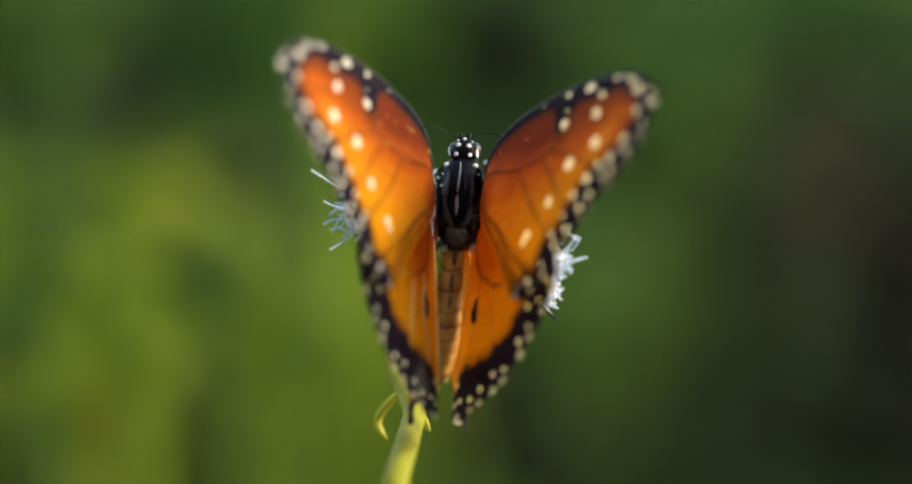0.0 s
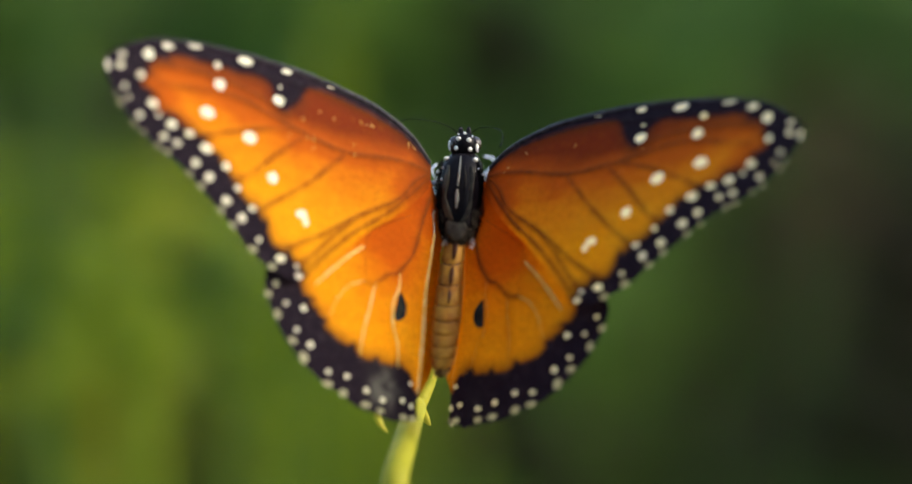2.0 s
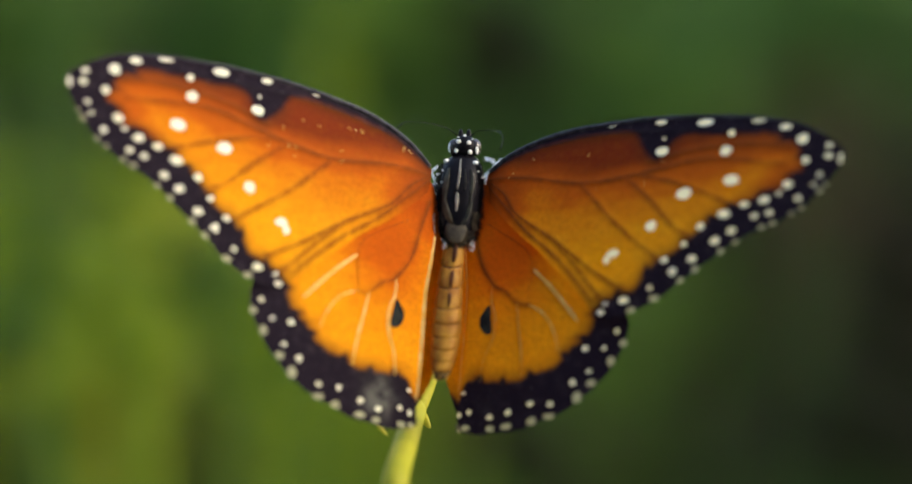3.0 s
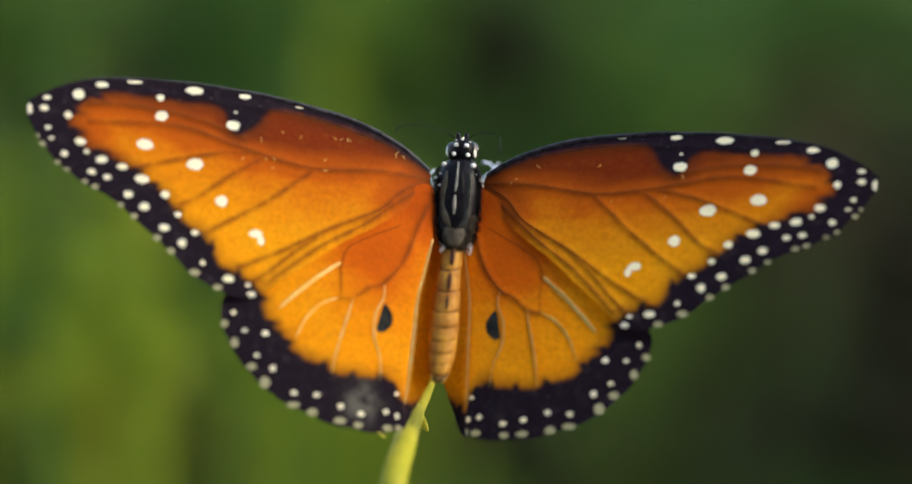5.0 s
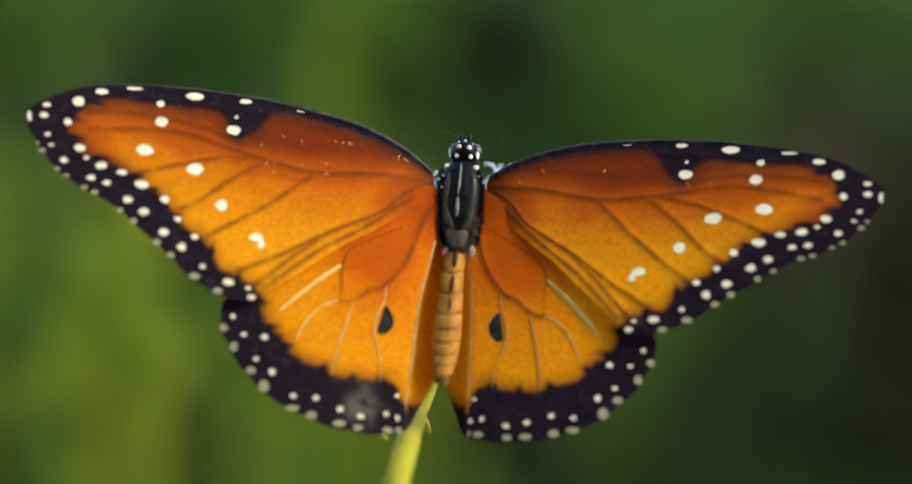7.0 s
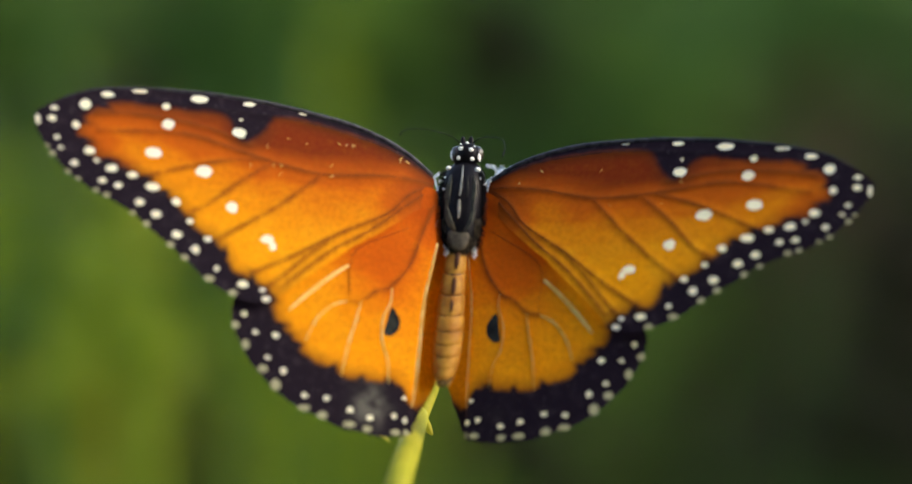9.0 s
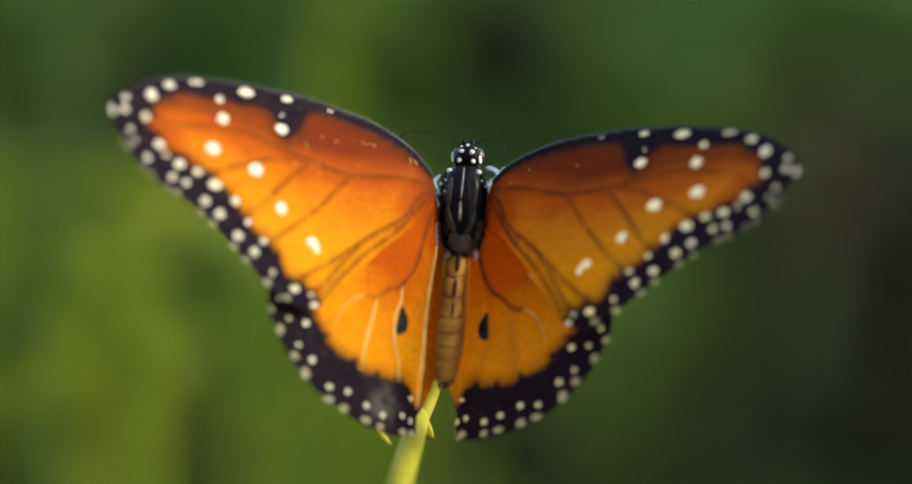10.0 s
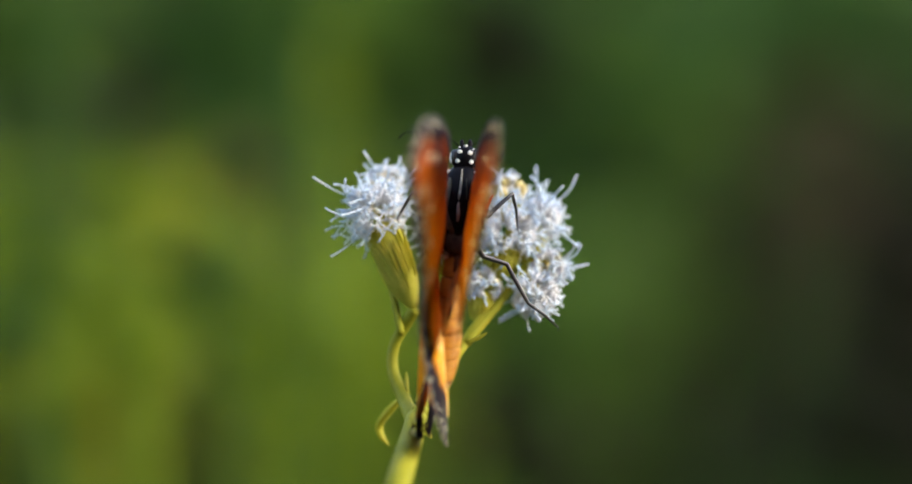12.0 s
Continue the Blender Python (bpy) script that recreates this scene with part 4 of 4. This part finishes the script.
def build_meadow():
    bm = bmesh.new()
    n = 48
    rows = [[bm.verts.new((x, y, 0.0)) for x in (80 * (i / n * 2 - 1) ** 3 for i in range(n + 1))] for y in (80 * (j / n * 2 - 1) ** 3 for j in range(n + 1))]
    for j in range(n):
        for i in range(n):
            bm.faces.new((rows[j][i], rows[j][i + 1], rows[j + 1][i + 1], rows[j + 1][i]))
    for v in bm.verts:
        v.co.z = 0.03 * noise.noise((v.co.x * 0.4, v.co.y * 0.4, 0)) if abs(v.co.x) + abs(v.co.y) > 0.6 else 0.0
    tagged(part("ground", bm, GROUND, None, "dark soil with grass and litter", True, 1.0), "dark soil with low grass and litter", "ground", kind="structure")
    # stands of plants: aim across and down, distance, spread, height, leaves, leaf length
    stands = []
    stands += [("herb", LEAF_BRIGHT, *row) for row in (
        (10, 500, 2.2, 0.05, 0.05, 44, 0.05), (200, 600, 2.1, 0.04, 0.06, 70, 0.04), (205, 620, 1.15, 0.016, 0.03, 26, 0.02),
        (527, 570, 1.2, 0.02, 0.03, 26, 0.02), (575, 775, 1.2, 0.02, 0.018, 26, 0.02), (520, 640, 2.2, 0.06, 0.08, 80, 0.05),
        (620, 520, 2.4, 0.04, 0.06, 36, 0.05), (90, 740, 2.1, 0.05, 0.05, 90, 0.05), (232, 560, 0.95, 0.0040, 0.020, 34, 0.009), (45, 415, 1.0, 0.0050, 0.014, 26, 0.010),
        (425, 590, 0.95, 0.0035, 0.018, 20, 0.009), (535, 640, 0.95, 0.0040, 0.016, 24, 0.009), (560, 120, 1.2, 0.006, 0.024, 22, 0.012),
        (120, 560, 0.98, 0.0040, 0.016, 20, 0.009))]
    stands += [("herb", LEAF_YELLOW, *row) for row in (
        (278, 388, 1.05, 0.009, 0.011, 20, 0.012), (195, 745, 1.00, 0.008, 0.010, 20, 0.010))]
    stands += [("herb", LEAF_DEEP, *row) for row in (
        (345, 482, 0.97, 0.006, 0.010, 34, 0.010), (12, 575, 1.0, 0.006, 0.010, 30, 0.011), (380, 60, 2.4, 0.04, 0.05, 50, 0.05),
        (1130, 260, 2.5, 0.08, 0.08, 90, 0.05), (1050, 450, 2.5, 0.06, 0.08, 60, 0.05), (1420, 60, 2.6, 0.1, 0.05, 110, 0.05))]
    # dark patches of the background, their shade carried by the leaf colour
    stands += [("shrub", LEAF_SHADE, *row) for row in (
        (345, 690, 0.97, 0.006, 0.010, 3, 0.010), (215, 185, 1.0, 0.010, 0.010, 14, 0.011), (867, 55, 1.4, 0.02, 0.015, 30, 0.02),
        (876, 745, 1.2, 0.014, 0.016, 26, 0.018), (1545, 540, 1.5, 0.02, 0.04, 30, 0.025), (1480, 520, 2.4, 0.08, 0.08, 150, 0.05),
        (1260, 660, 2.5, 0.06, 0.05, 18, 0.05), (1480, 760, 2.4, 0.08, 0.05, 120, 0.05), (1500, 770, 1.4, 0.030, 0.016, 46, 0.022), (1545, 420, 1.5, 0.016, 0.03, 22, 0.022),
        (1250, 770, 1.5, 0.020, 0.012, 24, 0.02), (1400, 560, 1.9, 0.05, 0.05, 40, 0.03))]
    stands += [("shrub", LEAF_BROWN, *row) for row in (
        (435, 365, 1.0, 0.008, 0.010, 14, 0.011), (1385, 315, 1.4, 0.018, 0.028, 20, 0.018), (1330, 560, 2.0, 0.040, 0.050, 40, 0.03), (1380, 310, 2.6, 0.06, 0.06, 50, 0.05),
        (1130, 760, 2.4, 0.04, 0.04, 50, 0.04))]
    stands += [("herb", LEAF_MID, *row) for row in (
        (1173, 235, 1.4, 0.02, 0.035, 36, 0.02), (620, 60, 2.5, 0.08, 0.05, 60, 0.05), (560, 250, 2.5, 0.07, 0.06, 60, 0.05),
        (60, 60, 2.5, 0.08, 0.06, 70, 0.05), (1000, 660, 2.4, 0.06, 0.07, 90, 0.05))]
    stands += [("shrub", LEAF_DEEP, *row) for row in (
        (880, 90, 2.8, 0.05, 0.05, 60, 0.05), (350, 700, 2.5, 0.04, 0.04, 50, 0.05))]
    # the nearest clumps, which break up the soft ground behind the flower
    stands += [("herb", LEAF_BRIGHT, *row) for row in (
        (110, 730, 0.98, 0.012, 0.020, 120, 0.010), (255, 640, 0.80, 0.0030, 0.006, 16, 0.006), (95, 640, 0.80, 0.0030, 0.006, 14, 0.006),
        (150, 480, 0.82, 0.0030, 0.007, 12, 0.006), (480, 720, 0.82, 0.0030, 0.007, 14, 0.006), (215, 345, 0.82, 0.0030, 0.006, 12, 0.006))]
    stands += [("herb", LEAF_YELLOW, *row) for row in (
        (270, 780, 0.98, 0.010, 0.016, 90, 0.010), (40, 790, 0.97, 0.008, 0.014, 70, 0.010), (170, 690, 0.80, 0.0030, 0.007, 16, 0.006))]
    stands += [("herb", LEAF_DEEP, *row) for row in (
        (520, 60, 0.90, 0.0030, 0.008, 12, 0.008), (90, 130, 0.90, 0.0040, 0.008, 14, 0.008), (60, 560, 0.82, 0.0030, 0.006, 10, 0.006))]
    text = {"painted_sun_leaf": "yellow-green meadow herb with sunlight put into its leaf colour", "yellowing_leaf": "yellowing herb in the meadow", "green_leaf": "mid-green leafy herb in the meadow",
            "deep_green_leaf": "deep green leafy plant in the meadow", "painted_shade_leaf": "leafy shrub with deep shade put into its near-black colour", "withered_brown_leaf": "withered brown shrub in the meadow"}
    for i, (name, mat, px, py, d, spread, tall, count, size) in enumerate(stands):
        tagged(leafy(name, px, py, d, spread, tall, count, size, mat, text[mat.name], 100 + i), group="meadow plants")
    # low grass over the soil in front of the hedge
    rng = random.Random(41)
    bm = bmesh.new()
    for i in range(18000):
        x, y = rng.gauss(0, 1.3), 2.9 - abs(rng.gauss(0, 2.0))
        tall = rng.uniform(0.06, 0.20) * float(np.interp(y, [1.2, 2.0, 2.6], [1.0, 0.75, 0.35]))
        a = rng.uniform(0, 6.3)
        w = 0.003 * Vector((math.cos(a), math.sin(a), 0))
        lean = Vector((rng.uniform(-0.4, 0.4), rng.uniform(-0.4, 0.4), 0)) * tall
        foot = Vector((x, y, -0.03))
        v = [bm.verts.new(p) for p in (foot - w, foot + w, foot + w * 0.7 + lean * 0.4 + Vector((0, 0, tall * 0.65)), foot - w * 0.7 + lean * 0.4 + Vector((0, 0, tall * 0.65)), foot + lean + Vector((0, 0, tall)))]
        bm.faces.new(v[:4])
        bm.faces.new((v[3], v[2], v[4]))
    tagged(part("grass", bm, LEAF_MID, None, "", True, 1.0), "short green grass on dark soil", "grass", kind="stuff")
    # a hedge closes the meadow; an unseen one, added behind the camera, blocks sky
    for seed, y0, bow, wide, top, count, size, text in ((77, 3.4, 0.05, 3.0, 1.7, 26000, 0.065, "dense mid-green hedge behind the meadow"),
                                                        (78, -1.8, -0.10, 2.2, 4.2, 20000, 0.15, "unseen tall dark green hedge added behind the camera to block sky light")):
        rng = random.Random(seed)
        bm = bmesh.new()
        for i in range(count):
            a = rng.uniform(-wide, wide)
            q = Vector((a, y0 + rng.gauss(0, 0.25 if seed == 77 else 0.12) + bow * a * a, rng.uniform(0, top)))
            way = Vector((rng.gauss(0, 1), rng.gauss(-0.4, 0.7), rng.gauss(0.2, 0.8))).normalized()
            side = way.cross(Vector((rng.gauss(0, 1), rng.gauss(0, 1), rng.gauss(0, 1)))).normalized()
            ln = size * rng.uniform(0.62, 1.38)
            v = [bm.verts.new(p) for p in (q, q + way * ln * 0.5 + side * ln * 0.22, q + way * ln, q + way * ln * 0.5 - side * ln * 0.22)]
            bm.faces.new(v[:3])
            bm.faces.new((v[0], v[2], v[3]))
        tagged(part("hedge", bm, LEAF_HEDGE if seed == 77 else LEAF_DEEP, None, "", True, 1.0), text, "hedge", kind="stuff")


build_meadow()
FLOWER = build_flower()
FLY, WINGS = build_butterfly()


def motions():
    """The wings fold and open about their hinges; insect and flower sway together."""
    LEFT_FORE = [(0, -30, 71, -21.7), (0.5, -28.4, 65.2, -18.3), (1, -22.5, 58, -13.5), (1.5, -20.6, 50.2, -10.9), (2, -20.3, 42.9, -9.6), (2.5, -20.1, 37.4, -8.3), (3, -19.2, 33.6, -6.7), (5, -19.8, 17.5, -3.2), (5.5, -20.4, 13.7, -2.8), (6, -20.5, 12.7, -2.7), (6.5, -20.1, 14.2, -2.5), (7, -21, 14.5, -2.6), (9, -22.7, 21.7, -2.6), (9.5, -20.2, 31.4, -3.5), (10, -17.2, 44.9, -3.9), (10.5, -11.7, 59.1, -2.3), (11, 1.6, 72.1, 6.4), (11.5, 27, 81.3, 27.2), (12, 72.1, 83.9, 68.7)]
    RIGHT_FORE = [(0, -45.8, -62.1, 30.1), (0.5, -41.8, -55.9, 26.9), (1, -38.6, -50.4, 20.4), (1.5, -35.1, -44.9, 14.5), (2, -33.1, -39.7, 11.6), (2.5, -30.2, -35.1, 9.1), (3, -28.6, -30.2, 7.3), (5, -25.5, -14.9, 3.4), (5.5, -25.4, -11.6, 2.7), (6, -24.3, -11.3, 2.2), (6.5, -26.1, -11.3, 1.9), (7, -26.6, -11.6, 1.9), (9, -28.6, -20.3, 3.2), (9.5, -29.2, -29.9, 4.8), (10, -31.1, -41.9, 7.7), (10.5, -31.9, -55.8, 11.6), (11, -35.9, -69.3, 19.1), (11.5, -50.8, -79.4, 38.4), (12, -77.3, -83.5, 67.3)]
    LEFT_HIND = [(0, -59.0, 65.7, -47.1), (0.5, -47.9, 61.9, -34.9), (1, -37.4, 55.3, -23.4), (1.5, -31.5, 48.5, -16.9), (2, -28.2, 43, -13.5), (2.5, -25.1, 39.4, -10.3), (3, -23.8, 36.2, -8), (5, -23, 18.9, -3.6), (5.5, -22.9, 15.2, -3), (6, -22.2, 14, -2.7), (6.5, -22.1, 15, -2.8), (7, -22.9, 15.1, -2.8), (9, -22.7, 24.3, -4.7), (9.5, -22.1, 32.9, -7.6), (10, -25.7, 44.1, -13.1), (10.5, -31.1, 57.2, -21.5), (11, -32.8, 71.2, -27.5), (11.5, -48.3, 81.4, -42.3), (12, -90.2, 85.7, -81.2)]
    RIGHT_HIND = [(0, -58.1, -54.5, 41.5), (0.5, -50.5, -50.4, 35.0), (1, -43.9, -48, 26.6), (1.5, -38.2, -44, 18.1), (2, -34.1, -39.6, 13.1), (2.5, -30.4, -35.8, 10.1), (3, -28.1, -31.5, 8.2), (5, -24.5, -15.3, 3.5), (5.5, -24.3, -11.7, 2.7), (6, -22.8, -13.2, 2.8), (6.5, -23.6, -11.7, 2.1), (7, -24.4, -11.6, 2), (9, -26, -22.3, 5.2), (9.5, -27.8, -30.6, 8.2), (10, -33.7, -40.3, 13.9), (10.5, -43, -50.5, 24.6), (11, -60.1, -60.7, 42.1), (11.5, -82.9, -69.0, 66.5), (12, -104.0, -71.4, 83.1)]
    LEFT_FOLD = [(0, -28.5, 39.3, -12.9), (0.5, -26.9, 35.4, -11), (1, -25.3, 31, -8.3), (1.5, -24.1, 26.5, -6.6), (2, -23.3, 23.2, -5.5), (2.5, -22.6, 21.6, -4.7), (3, -22.4, 20.7, -4.2), (5, -22.4, 15.5, -3), (5.5, -22.4, 14.3, -2.8), (6, -22.2, 14, -2.7), (6.5, -22.2, 14.3, -2.7), (7, -22.4, 14.3, -2.7), (9, -22.3, 17.1, -3.3), (9.5, -22, 19.6, -4.1), (10, -22.6, 24.6, -5.8), (10.5, -23.1, 30.8, -7.9), (11, -21.7, 38.2, -8.9), (11.5, -21.5, 44.6, -9.1), (12, -22.3, 49.0, -9.4)]
    RIGHT_FOLD = [(0, -32.2, -33.9, 12.7), (0.5, -30.2, -30.4, 11.7), (1, -28.4, -27.9, 9.6), (1.5, -26.8, -24.6, 6.8), (2, -25.6, -21.7, 5.3), (2.5, -24.6, -20, 4.6), (3, -24.1, -18.7, 4.2), (5, -23.3, -13.8, 3), (5.5, -23.3, -12.7, 2.8), (6, -22.8, -13.2, 2.8), (6.5, -23, -12.7, 2.6), (7, -23.3, -12.7, 2.6), (9, -23.7, -15.9, 3.5), (9.5, -24.1, -18.4, 4.2), (10, -25.7, -22.9, 5.8), (10.5, -27.8, -28.2, 8.5), (11, -30.4, -34.3, 9.1), (11.5, -31.2, -40.8, 8.0), (12, -32.5, -44.9, 7.0)]
    SWAY = [(0, 0.13, -0.05), (0.5, 0.00, 0.26), (1, 0.13, 0.48), (1.5, 0.13, 0.53), (2, 0.13, 0.53), (2.5, 0.13, 0.39), (3, 0.13, 0.26), (5, -0.09, -0.04), (5.5, -0.09, -0.00), (6, 0.00, -0.00), (6.5, 0.09, -0.13), (7, 0.18, -0.22), (9, 0.35, -0.43), (9.5, 0.40, -0.48), (10, 0.44, -0.65), (10.5, 0.49, -0.70), (11, 0.49, -0.79), (11.5, 0.44, -0.79), (12, 0.26, -0.74)]
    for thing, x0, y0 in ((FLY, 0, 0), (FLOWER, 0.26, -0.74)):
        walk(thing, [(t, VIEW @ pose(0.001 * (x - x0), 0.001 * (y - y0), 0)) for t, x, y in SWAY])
    hinges = ((-2.69, 3.66, 1.76), (2.67, 4.49, 0.02), (-0.84, 5.55, 0.67), (1.02, 5.78, -0.95))
    for wing, rows, (hx, hy, hz) in zip(WINGS, (LEFT_HIND, RIGHT_HIND, LEFT_FORE, RIGHT_FORE, LEFT_FOLD, RIGHT_FOLD), hinges + hinges[:2]):
        walk(wing, [(t, pose(0.001 * hx, 0.001 * hy, 0.001 * hz, a, b, c)) for t, a, b, c in rows])


motions()
